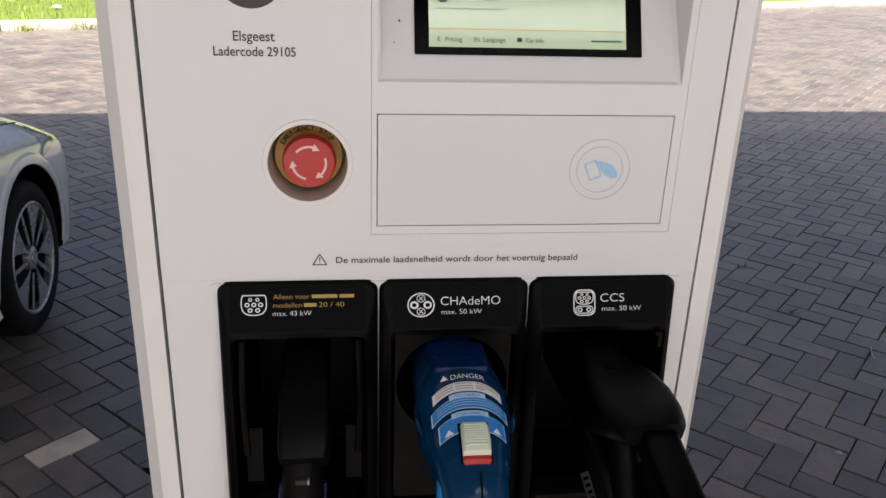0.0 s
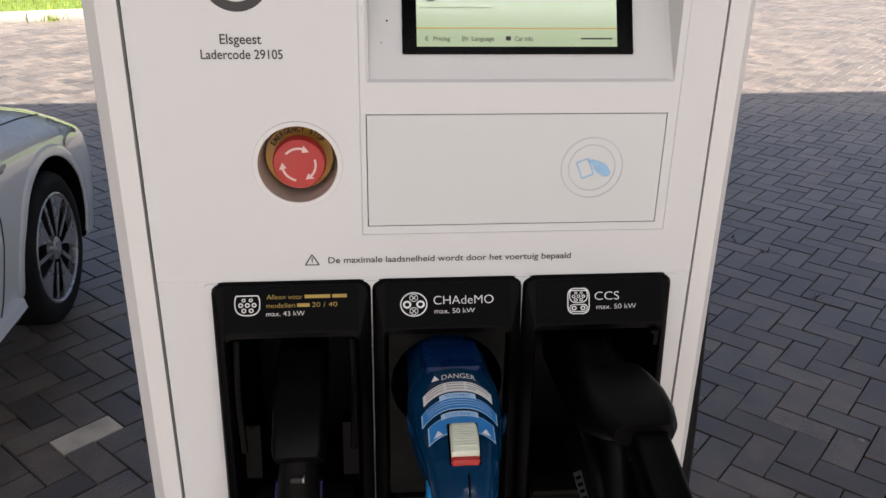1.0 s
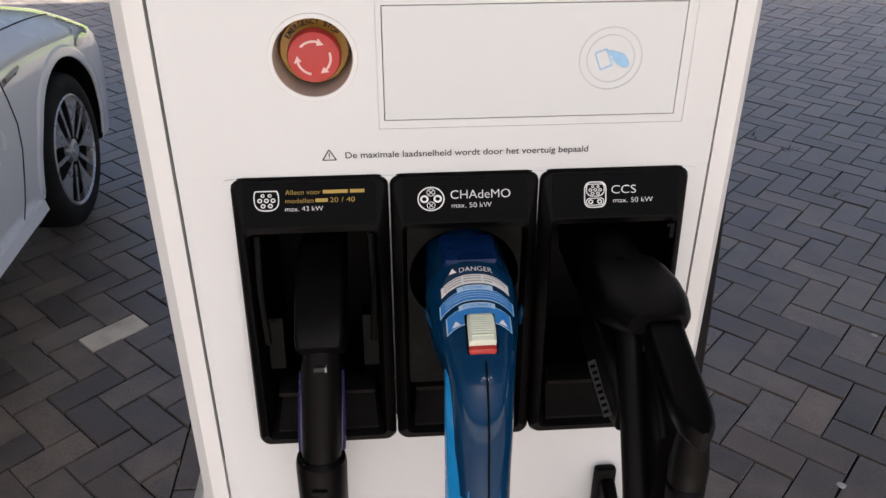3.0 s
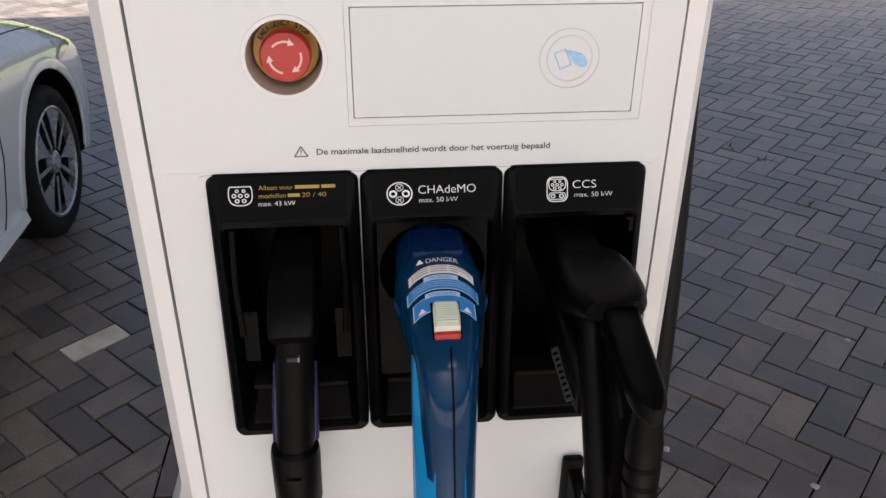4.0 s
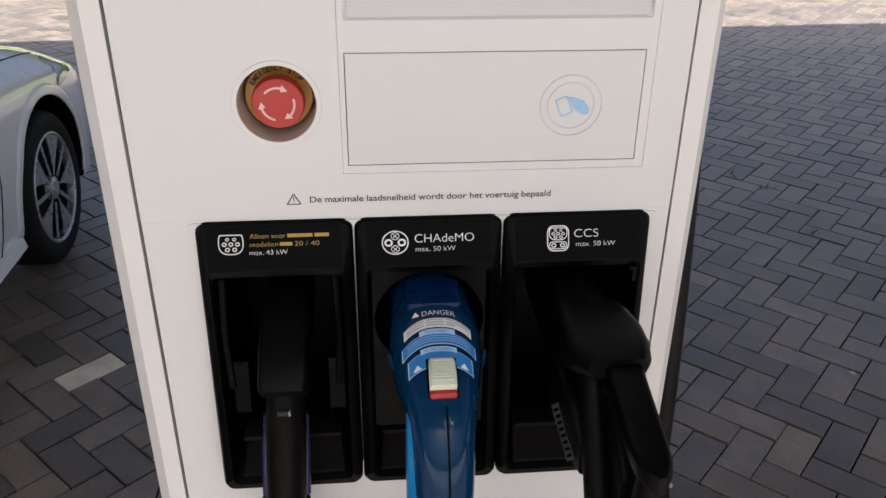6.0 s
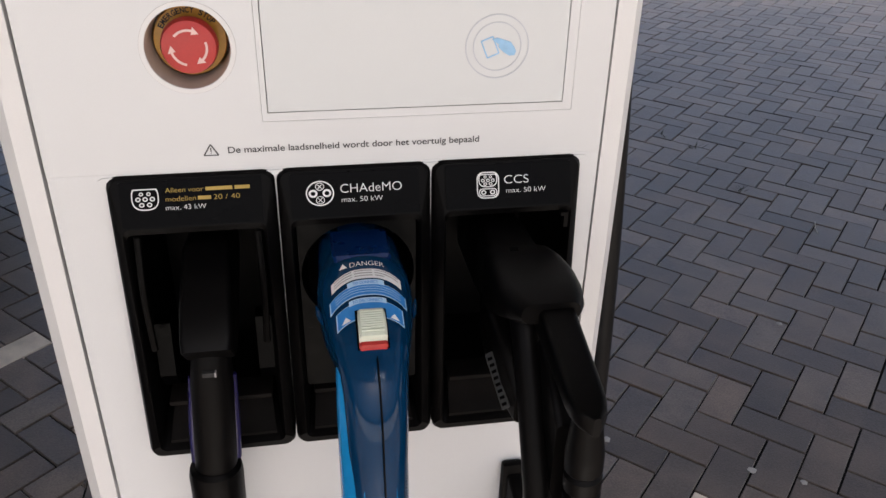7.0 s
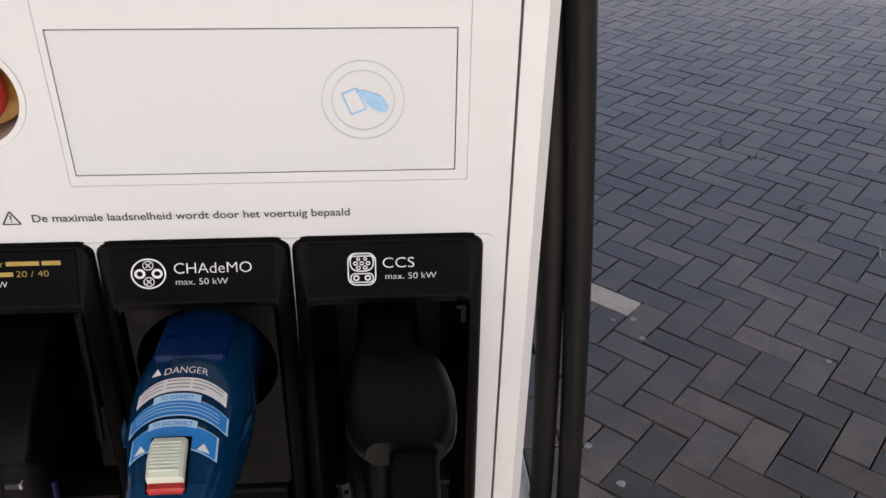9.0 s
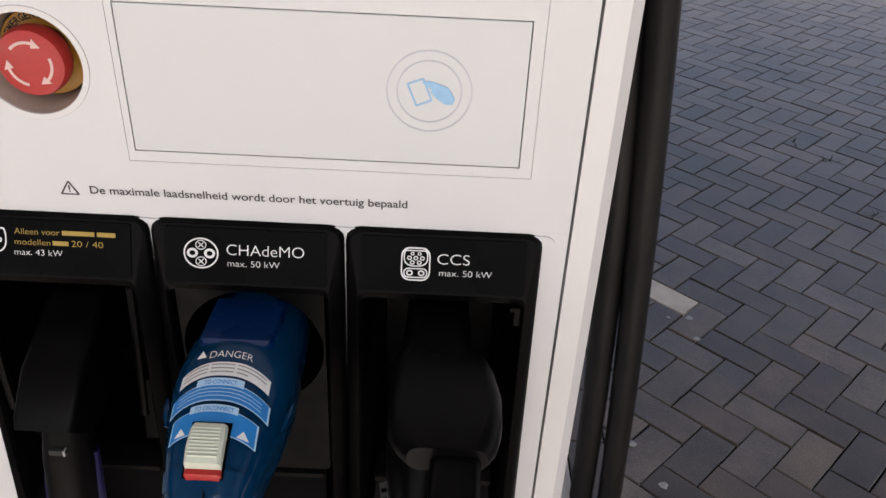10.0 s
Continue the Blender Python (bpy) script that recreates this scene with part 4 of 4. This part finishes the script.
for k in range(8):
    part("tooth", box(0.2485, 0.2525, -0.2065, -0.1995, 1.005 + 0.012 * k, 1.011 + 0.012 * k, 0.0005), BLACK, ccs)
relief, radii = [], []
for k in range(81):
    f = k / 80
    relief.append((0.2375 + 0.013 * f, -0.240 + 0.004 * f, 1.238 - 0.288 * f))
    radii.append(0.0165 * min(1, 0.72 + k / 40) - (0.0026 if (k % 6 == 5 and k > 16) else 0) - 0.001 * f)
part("strain_relief", tube(relief, radii, 24), BLACK, ccs, "ribbed rubber sleeve")
part("cable", tube(curve_points(((0.2525, -0.236, 0.955), (0.256, -0.22, 0.7), (0.3, -0.16, 0.3), (0.42, 0.0, 0.05), (0.55, 0.25, 0.03), (0.6, 0.5, 0.04)), 8), 0.0135, 16), RUBBER, ccs)

hook = thing("cable_hook", "black plastic cable hook screwed to the white door", "cable hook")
part("hook_plate", box(0.237, 0.264, -0.012, 0.001, 0.8, 0.963, 0.005), BLACK, hook)
part("hook_arm", loft([slab(-0.01, 0.243, 0.262, 0.82, 0.95, 0.005), slab(-0.04, 0.245, 0.261, 0.8, 0.94, 0.005), slab(-0.055, 0.247, 0.26, 0.82, 0.92, 0.005)]), BLACK, hook)

# cables down the flank of the station
def hose_edge(z):
    return 0.448 - 0.11 * (z - 1.3) - 0.037 * (z - 1.3) ** 2


for r, inset, spread, dy in ((0.0165, 0.0435, 0.02, 0.012), (0.0165, 0.0165, 0.0, 0.0)):
    pts = [(hose_edge(z) - inset - spread * max(0, 1.3 - z), 0.25 + dy - 0.1 * (z - 1.3), z) for z in (1.9, 1.7, 1.5, 1.3, 1.1, 0.9, 0.7, 0.5, 0.3)]
    pts += [(0.60 - inset, 0.40 + dy, 0.1), (0.66, 0.55, 0.02)]
    h = thing("hanging_cable", "thick black rubber cable hanging down beside the station", "cable", "cables beside the station")
    part("cable", tube(curve_points(pts, 6), r, 20), RUBBER, h)
    part("cable_clamp", tube([(pts[0][0], pts[0][1], 1.86), (pts[0][0], pts[0][1], 1.9)], r + 0.004, 16), BLACK, h)

# ---- car ----
car = thing("car", "white hatchback parked on the paving, seen at its front wheel", "car", at=(0, 0, 0))
CARX, AXLE, FLANK = -2.157, 2.57, 0.905
# stations along y: (y, half width, sill z, flank z, shoulder z, bonnet or roof edge inset, edge z, centre z)
ST = [(-0.98, 0.62, 0.40, 0.55, 0.80, 0.10, 0.92, 0.95), (-0.9, 0.78, 0.25, 0.55, 0.86, 0.12, 0.95, 0.99), (-0.5, 0.875, 0.28, 0.55, 0.90, 0.13, 0.97, 1.0), (0.3, 0.9, 0.28, 0.55, 0.90, 0.13, 0.97, 1.0), (1.3, 0.9, 0.28, 0.55, 0.885, 0.12, 0.955, 1.0),
      (1.75, 0.9, 0.28, 0.54, 0.865, 0.10, 0.935, 0.985), (2.15, 0.902, 0.28, 0.54, 0.835, 0.11, 0.905, 0.955), (2.5, 0.905, 0.28, 0.54, 0.795, 0.13, 0.87, 0.92), (2.8, 0.906, 0.23, 0.53, 0.74, 0.17, 0.82, 0.87), (3.05, 0.885, 0.22, 0.5, 0.68, 0.2, 0.755, 0.8),
      (3.2, 0.81, 0.26, 0.47, 0.63, 0.2, 0.69, 0.73), (3.3, 0.64, 0.23, 0.45, 0.58, 0.16, 0.63, 0.66), (3.36, 0.48, 0.26, 0.44, 0.54, 0.12, 0.57, 0.59)]


ST = [(y + 0.07, *rest) for y, *rest in ST]


def station(y, hw, zs, zf, zsh, inset, ze, zc):
    half = [(hw - 0.12, zs - 0.03), (hw - 0.025, zs), (hw - 0.012, zs + 0.12), (hw, zf), (hw - 0.008, zf + (zsh - zf) * 0.55), (hw - 0.02, zsh - 0.03), (hw - 0.04, zsh), (hw - inset * 0.75, (zsh + ze) / 2 + 0.012), (hw - inset - 0.03, ze), ((hw - inset) * 0.5, zc - 0.012)]
    right = [(CARX + x, y, z) for x, z in half]
    left = [(CARX - x, y, z) for x, z in half[::-1]]
    return right + [(CARX, y, zc)] + left + [(CARX, y, zs - 0.03)]


def dense(st, k=5):
    out = []
    cols = list(zip(*st))
    for i in range(len(st) - 1):
        for j in range(k):
            f = j / k
            row = []
            for c in cols:
                a, b = c[max(i - 1, 0)], c[i]
                d, e = c[i + 1], c[min(i + 2, len(st) - 1)]
                if c is cols[0]:
                    row.append(b + (d - b) * f)
                else:
                    h = st[i + 1][0] - st[i][0]
                    m0 = (d - a) / max(1e-6, st[i + 1][0] - st[max(i - 1, 0)][0]) * h
                    m1 = (e - b) / max(1e-6, st[min(i + 2, len(st) - 1)][0] - st[i][0]) * h
                    f2, f3 = f * f, f ** 3
                    row.append((2 * f3 - 3 * f2 + 1) * b + (f3 - 2 * f2 + f) * m0 + (3 * f2 - 2 * f3) * d + (f3 - f2) * m1)
            out.append(tuple(row))
    return out + [st[-1]]


def cut(body, cutters):
    """Takes the cutters out of the body for good; the cut takes on the cutters' material."""
    for c in cutters:
        mod_ = body.modifiers.new("cut", "BOOLEAN")
        mod_.operation, mod_.solver, mod_.object = "DIFFERENCE", "EXACT", c
        mod_.material_mode = "TRANSFER"
    bpy.context.view_layer.update()
    me = bpy.data.meshes.new_from_object(body.evaluated_get(bpy.context.evaluated_depsgraph_get()))
    body.modifiers.clear()
    body.data = me
    for c in cutters:
        bpy.data.objects.remove(c)


shell = part("body", loft([station(*s) for s in dense(ST)]), CAR, car, smooth=32)
cutters = []
for ya in (AXLE, AXLE - 2.62):
    for sx in (-1, 1):
        xs = sorted((CARX + sx * 0.66, CARX + sx * 1.1))
        bm = loft([[(x, ya + 0.372 * math.cos(a), 0.325 + 0.372 * math.sin(a)) for a in [2 * math.pi * k / 64 for k in range(64)]] for x in xs])
        cutters.append(mesh_object("cutter", bm, CAR_DARK))
cut(shell, cutters)
# cabin
cab = []
for z, y0, y1, hw in ((0.95, -0.9, 1.6, 0.79), (1.15, -0.78, 1.22, 0.73), (1.35, -0.6, 0.82, 0.655), (1.44, -0.45, 0.55, 0.6)):
    cab.append([(CARX + x, y, z) for x, y in rrect(-hw, hw, y0, y1, 0.12, 4)])
part("cabin_glass", loft(cab), GLASS, car, "dark window glass")
part("roof", loft([[(CARX + x, y, z) for x, y in rrect(-hw, hw, y0, y1, 0.15, 4)] for z, y0, y1, hw in ((1.425, -0.55, 0.66, 0.63), (1.455, -0.5, 0.5, 0.58), (1.465, -0.3, 0.3, 0.4))]), CAR, car)


def car_side(y, z, off=0.0):
    """A place on the car's right-hand flank."""
    rows = dense(ST)
    row = min(rows, key=lambda s: abs(s[0] - y))
    i = rows.index(row)
    o = rows[min(i + 1, len(rows) - 1)] if row[0] < y else rows[max(i - 1, 0)]
    f = 0 if o[0] == row[0] else (y - row[0]) / (o[0] - row[0])
    pts = []
    for a, b in zip(station(*row)[:10], station(*o)[:10]):
        pts.append((a[0] + (b[0] - a[0]) * f, a[2] + (b[2] - a[2]) * f))
    for (xa, za), (xb, zb) in zip(pts, pts[1:]):
        if za <= z <= zb:
            return Vector((xa + (xb - xa) * (z - za) / max(1e-6, zb - za) + off, y, z))
    return Vector((pts[-1][0] + off, y, z))


# arch lip round the front wheel, door gap, sill, side lamp, headlamp
lip = []
for k in range(29):
    a = radians(-12 + 204 * k / 28)
    lip.append(car_side(AXLE + 0.373 * math.cos(a), max(0.19, 0.325 + 0.373 * math.sin(a)), 0.0))
part("arch_lip", tube(lip, 0.006, 8), CAR, car)
bm = bmesh.new()
band = []
for k in range(41):
    a = radians(-13 + 206 * k / 40)
    row = []
    for r, off in ((0.3725, -0.004), (0.374, 0.006), (0.40, 0.006), (0.409, 0.004), (0.416, -0.001)):
        row.append(bm.verts.new(car_side(AXLE + r * math.cos(a), max(0.2, 0.325 + r * math.sin(a)), off)))
    band.append(row)
for ra, rb in zip(band, band[1:]):
    for i in range(4):
        bm.faces.new((ra[i], ra[i + 1], rb[i + 1], rb[i]))
part("arch_flange", bm, CAR, car, smooth=40)
GAP = ((0.30, 1.985), (0.353, 2.013), (0.469, 2.046), (0.622, 2.084), (0.781, 2.06), (0.87, 2.022))
gap = [car_side(float(np.interp(z, [g[0] for g in GAP], [g[1] for g in GAP])), z, 0.0) for z in [0.30 + 0.02 * k for k in range(28)]]
part("door_gap", tube(gap, 0.0035, 6), SEAM, car)
edge = []
for s in dense(ST):
    if 1.5 < s[0] < 2.95:
        p = station(*s)[7]
        edge.append((p[0] - 0.01, p[1], p[2] + 0.004))
part("bonnet_gap", tube(edge, 0.0035, 6), SEAM, car)
part("sill", loft([[(CARX + FLANK - 0.06, y, 0.235), (CARX + FLANK - 0.012, y, 0.24), (CARX + FLANK + 0.002, y, 0.262), (CARX + FLANK - 0.006, y, 0.3), (CARX + FLANK - 0.06, y, 0.3)] for y in (0.3, 1.0, 2.1, 2.14)]), CAR, car, "white sill strip")
lampl = [car_side(y, z, 0.003) for y, z in ((2.07, 0.755), (2.2, 0.762), (2.235, 0.775), (2.225, 0.785), (2.07, 0.778))]
bm = bmesh.new(); bm.faces.new([bm.verts.new(p) for p in lampl])
bmesh.ops.solidify(bm, geom=bm.faces[:], thickness=0.004)
part("side_badge", bm, ALLOY, car, "chrome side badge")
bm = bmesh.new()
hl = [[car_side(2.80 + 0.34 * i / 8, 0.675 + 0.015 * i / 8 + (0.10 - 0.035 * abs(i / 8 - 0.3)) * j / 4 * min(1, (i + 0.4) / 2) - 0.10 * (i / 8) ** 2 * j / 8, 0.006) for i in range(9)] for j in range(5)]
vv = [[bm.verts.new(p) for p in r] for r in hl]
for j in range(4):
    for i in range(8):
        bm.faces.new((vv[j][i], vv[j][i + 1], vv[j + 1][i + 1], vv[j + 1][i]))
part("headlamp", bm, LAMP_GLASS, car, "clear headlamp lens")


def wheel(xo, ya, sx):
    """A wheel whose outer face lies at xo; sx: +1 for the right-hand side."""
    w = part("wheel", loft([[(xo - sx * d, ya + r * math.cos(a), 0.316 + r * math.sin(a)) for a in [2 * math.pi * k / 56 for k in range(56)]] for r, d in ((0.212, 0.012), (0.226, 0.002), (0.262, -0.004), (0.29, 0.0), (0.307, 0.012), (0.315, 0.032), (0.316, 0.1), (0.315, 0.17), (0.29, 0.2), (0.21, 0.2))], False, True), TYRE, car, "black tyre")
    part("rim_ring", loft([[(xo - sx * d, ya + r * math.cos(a), 0.316 + r * math.sin(a)) for a in [2 * math.pi * k / 56 for k in range(56)]] for r, d in ((0.222, 0.014), (0.229, 0.001), (0.222, -0.003), (0.214, 0.004), (0.21, 0.03), (0.205, 0.12))], False, False), ALLOY, w)
    part("rim_well", loft([[(xo - sx * d, ya + r * math.cos(a), 0.316 + r * math.sin(a)) for a in [2 * math.pi * k / 40 for k in range(40)]] for r, d in ((0.213, 0.03), (0.16, 0.06), (0.05, 0.06), (0.01, 0.06))], False, True), CAR_DARK, w)
    for k in range(5):
        a, b, m = radians(32 + 72 * k), radians(104 + 72 * k), radians(68 + 72 * k)
        ua, va = Vector((math.cos(a), math.sin(a))), Vector((-math.sin(a), math.cos(a)))
        ub, vb = Vector((math.cos(b), math.sin(b))), Vector((-math.sin(b), math.cos(b)))
        um = Vector((math.cos(m), math.sin(m)))
        pa, pb = ua * 0.203 + va * 0.068, ub * 0.203 - vb * 0.068
        rim = [um * 0.217]
        pts = [um * 0.048, ua * 0.078 + va * 0.045, ua * 0.15 + va * 0.063, pa] + rim + [pb, ub * 0.15 - vb * 0.063, ub * 0.078 - vb * 0.045]
        bm = loft([[(xo - sx * d, ya + p.x, 0.316 + p.y) for p in pts] for d in (0.0085, 0.004)])
        part("spoke", bm, ALLOY, w, smooth=25)
    for k in range(5):
        a = radians(32 + 72 * k)
        u, v = Vector((math.cos(a), math.sin(a))), Vector((-math.sin(a), math.cos(a)))
        bm = loft([[(xo - sx * d, ya + p.x, 0.316 + p.y) for p in (u * 0.06 - v * 0.008, u * 0.21 - v * 0.0095, u * 0.21 + v * 0.0095, u * 0.06 + v * 0.008)] for d in (0.009, 0.0055)])
        part("spoke_bar", bm, ALLOY, w)
    part("hub_cap", loft([[(xo - sx * d, ya + r * math.cos(a), 0.316 + r * math.sin(a)) for a in [2 * math.pi * k / 32 for k in range(32)]] for r, d in ((0.05, 0.03), (0.046, 0.006), (0.036, 0.001), (0.01, 0.0))], False, True), ALLOY, w)
    part("hub_badge", loft([[(xo - sx * d, ya + r * math.cos(a), 0.316 + r * math.sin(a)) for a in [2 * math.pi * k / 32 for k in range(32)]] for r, d in ((0.03, 0.002), (0.028, -0.002), (0.022, -0.002))], False, True), CHROME, w)


for ya in (AXLE, AXLE - 2.62):
    wheel(-1.27, ya, 1)
    wheel(2 * CARX + 1.27, ya, -1)

# ---- small things on the paving ----
SPOTS = [(1.009, 1.763, 0.008), (1.081, 1.765, 0.014), (1.081, 1.652, 0.012), (1.652, 1.497, 0.012), (0.783, 1.161, 0.013), (0.84, 1.015, 0.013), (1.204, 0.835, 0.013), (1.325, 0.77, 0.011), (3.02, 3.335, 0.016)]
rng = random.Random(9)
for x, y, r in SPOTS:
    o = [(x + r * rng.uniform(0.75, 1.15) * math.cos(2 * math.pi * k / 14), y + r * rng.uniform(0.75, 1.15) * math.sin(2 * math.pi * k / 14)) for k in range(14)]
    bm = loft([[(a, b, 0.0) for a, b in o], [(x + (a - x) * 0.85, y + (b - y) * 0.85, 0.0015) for a, b in o]], False, True)
    tagged(mesh_object("dropping", bm, SPOT, 60), "small dried whitish spot stuck on the paving", "stain", "spots on the paving")

LITTER = mat("crumpled_paper", (0.75, 0.75, 0.73), 0.8, vary=0.08, scale=30, bump=0.2)
LX, LY = -4.16, 12.59
rng = random.Random(31)
bm = bmesh.new()
bmesh.ops.create_icosphere(bm, subdivisions=3, radius=0.05)
for v in bm.verts:
    v.co *= rng.uniform(0.72, 1.12)
    v.co = Vector((v.co.x * 1.4, v.co.y, v.co.z * 0.6)) + Vector((LX, LY, 0.135))
tagged(mesh_object("litter", bm, LITTER), "crumpled piece of white paper lying in the grass", "litter")

rng = random.Random(12)
WEED = mat("dry_dark_weed", (0.035, 0.038, 0.018), 0.8, vary=0.4, bump=0)
STRAW = mat("pale_straw", (0.6, 0.58, 0.5), 0.7, vary=0.1, bump=0)
for x, y, n, r in ((2.04, 3.07, 13, 0.026), (2.043, 2.55, 15, 0.026), (1.95, 3.25, 8, 0.026)):
    bm = bmesh.new()
    for _ in range(n):
        a, l = rng.uniform(0, 6.28), rng.uniform(0.02, 0.06)
        px, py = x + rng.gauss(0, r * 0.5), y + rng.gauss(0, r * 0.5)
        q = Vector((math.cos(a), math.sin(a), 0))
        o = Vector((-q.y, q.x, 0)) * 0.003
        b0 = Vector((px, py, -0.003))
        bm.faces.new([bm.verts.new(b0 - o), bm.verts.new(b0 + o), bm.verts.new(b0 + q * l + Vector((0, 0, rng.uniform(0.005, 0.03))))])
    tagged(mesh_object("weed", bm, WEED), "small dark weed growing in a paving joint", "weed", "weeds in the joints")
tagged(mesh_object("straw", tube(((2.165, 2.10, 0.003), (2.175, 2.14, 0.005), (2.21, 2.2, 0.003)), 0.0022, 6), STRAW, 60), "pale dry straw lying on the paving", "straw")

# ---- paving bricks, last ----
far_bricks += near_bricks[230:]
near_bricks = near_bricks[:230]
variants = []
for seed in range(6):
    v, f = brick_geometry(2 * BW, BW, seed)
    me = bpy.data.meshes.new("brick")
    me.from_pydata(v, [], f)
    me.materials.append(BRICK_P)
    variants.append(me)
white_mesh = variants[0].copy()
white_mesh.materials.clear()
white_mesh.materials.append(BRICK_W)
rng = random.Random(21)


def lay(side, i, j, upright):
    p, mid, a = brick_place(side, i, j, upright)
    k = FIELDS[side][0] / BW
    return Matrix.Translation((p.x + rng.gauss(0, 0.0006), p.y + rng.gauss(0, 0.0006), rng.uniform(-0.0026, 0.0) - (0.007 if side == 1 and mid.x < 0.2 else 0.0))) @ Matrix.Rotation(a + rng.gauss(0, 0.004), 4, "Z") @ Matrix.Rotation(rng.gauss(0, 0.005), 4, "X") @ Matrix.Rotation(rng.gauss(0, 0.004), 4, "Y") @ Matrix.Diagonal((k, k, 1, 1))


def one_brick(me, m, name="brick"):
    ob = new(name, me)
    ob.parent = pavement
    ob.matrix_basis = m
    return ob


for n, place in enumerate(near_bricks):
    one_brick(variants[n % 6], lay(*place))
for place in white_bricks:
    one_brick(white_mesh, lay(*place), "marking_brick")["label"] = "white marking brick"


def clipped(place):
    """A brick cut off along the straight course that frames the station."""
    m, side = lay(*place), brick_place(*place)[1]
    bm = bmesh.new()
    bm.from_mesh(variants[0])
    bm.transform(m)
    gaps = {"w": FRAME_X0 - side.x, "e": side.x - FRAME_X1, "s": FRAME_Y0 - side.y, "n": side.y - FRAME_Y1}
    w = max(gaps, key=gaps.get)
    g = 0.003
    co, no = {"w": ((FRAME_X0 - g, 0, 0), (1, 0, 0)), "e": ((FRAME_X1 + g, 0, 0), (-1, 0, 0)), "s": ((0, FRAME_Y0 - g, 0), (0, 1, 0)), "n": ((0, FRAME_Y1 + g, 0), (0, -1, 0))}[w]
    bmesh.ops.bisect_plane(bm, geom=bm.verts[:] + bm.edges[:] + bm.faces[:], plane_co=co, plane_no=no, clear_outer=True)
    if len(bm.faces) < 3:
        bm.free()
        return
    bmesh.ops.holes_fill(bm, edges=[e for e in bm.edges if e.is_boundary and abs((e.verts[0].co - Vector(co)).dot(Vector(no))) < 1e-4])
    part("brick", bm, BRICK_P, pavement, smooth=None)


for place in cut_bricks:
    clipped(place)
# straight course round the foundation
for n in range(9):
    for x in (FRAME_X0, FRAME_X1 - BW):
        one_brick(variants[n % 6], Matrix.Translation((x + BW, FRAME_Y0 + 0.029 + 2 * BW * n, -0.001)) @ Matrix.Rotation(math.pi / 2, 4, "Z"))
for n in range(5):
    for y in (FRAME_Y0, FRAME_Y1 - BW):
        one_brick(variants[n % 6], Matrix.Translation((FRAME_X0 + BW + 0.015 + 2 * BW * n, y, -0.0015)))
vs, fs = [], []
bases = [brick_geometry(2 * BW, BW, s) for s in range(6)]
for n, place in enumerate(far_bricks):
    v, f = bases[n % 6]
    m = lay(*place)
    o = len(vs)
    vs += [tuple(m @ Vector(q)) for q in v]
    fs += [tuple(o + q for q in face) for face in f]
me = bpy.data.meshes.new("brick_field")
me.from_pydata(vs, [], fs)
me.materials.append(BRICK_S)
field = new("brick_field", me)
field.parent = pavement
tagged(field, "dark grey herringbone paving bricks", kind="stuff")
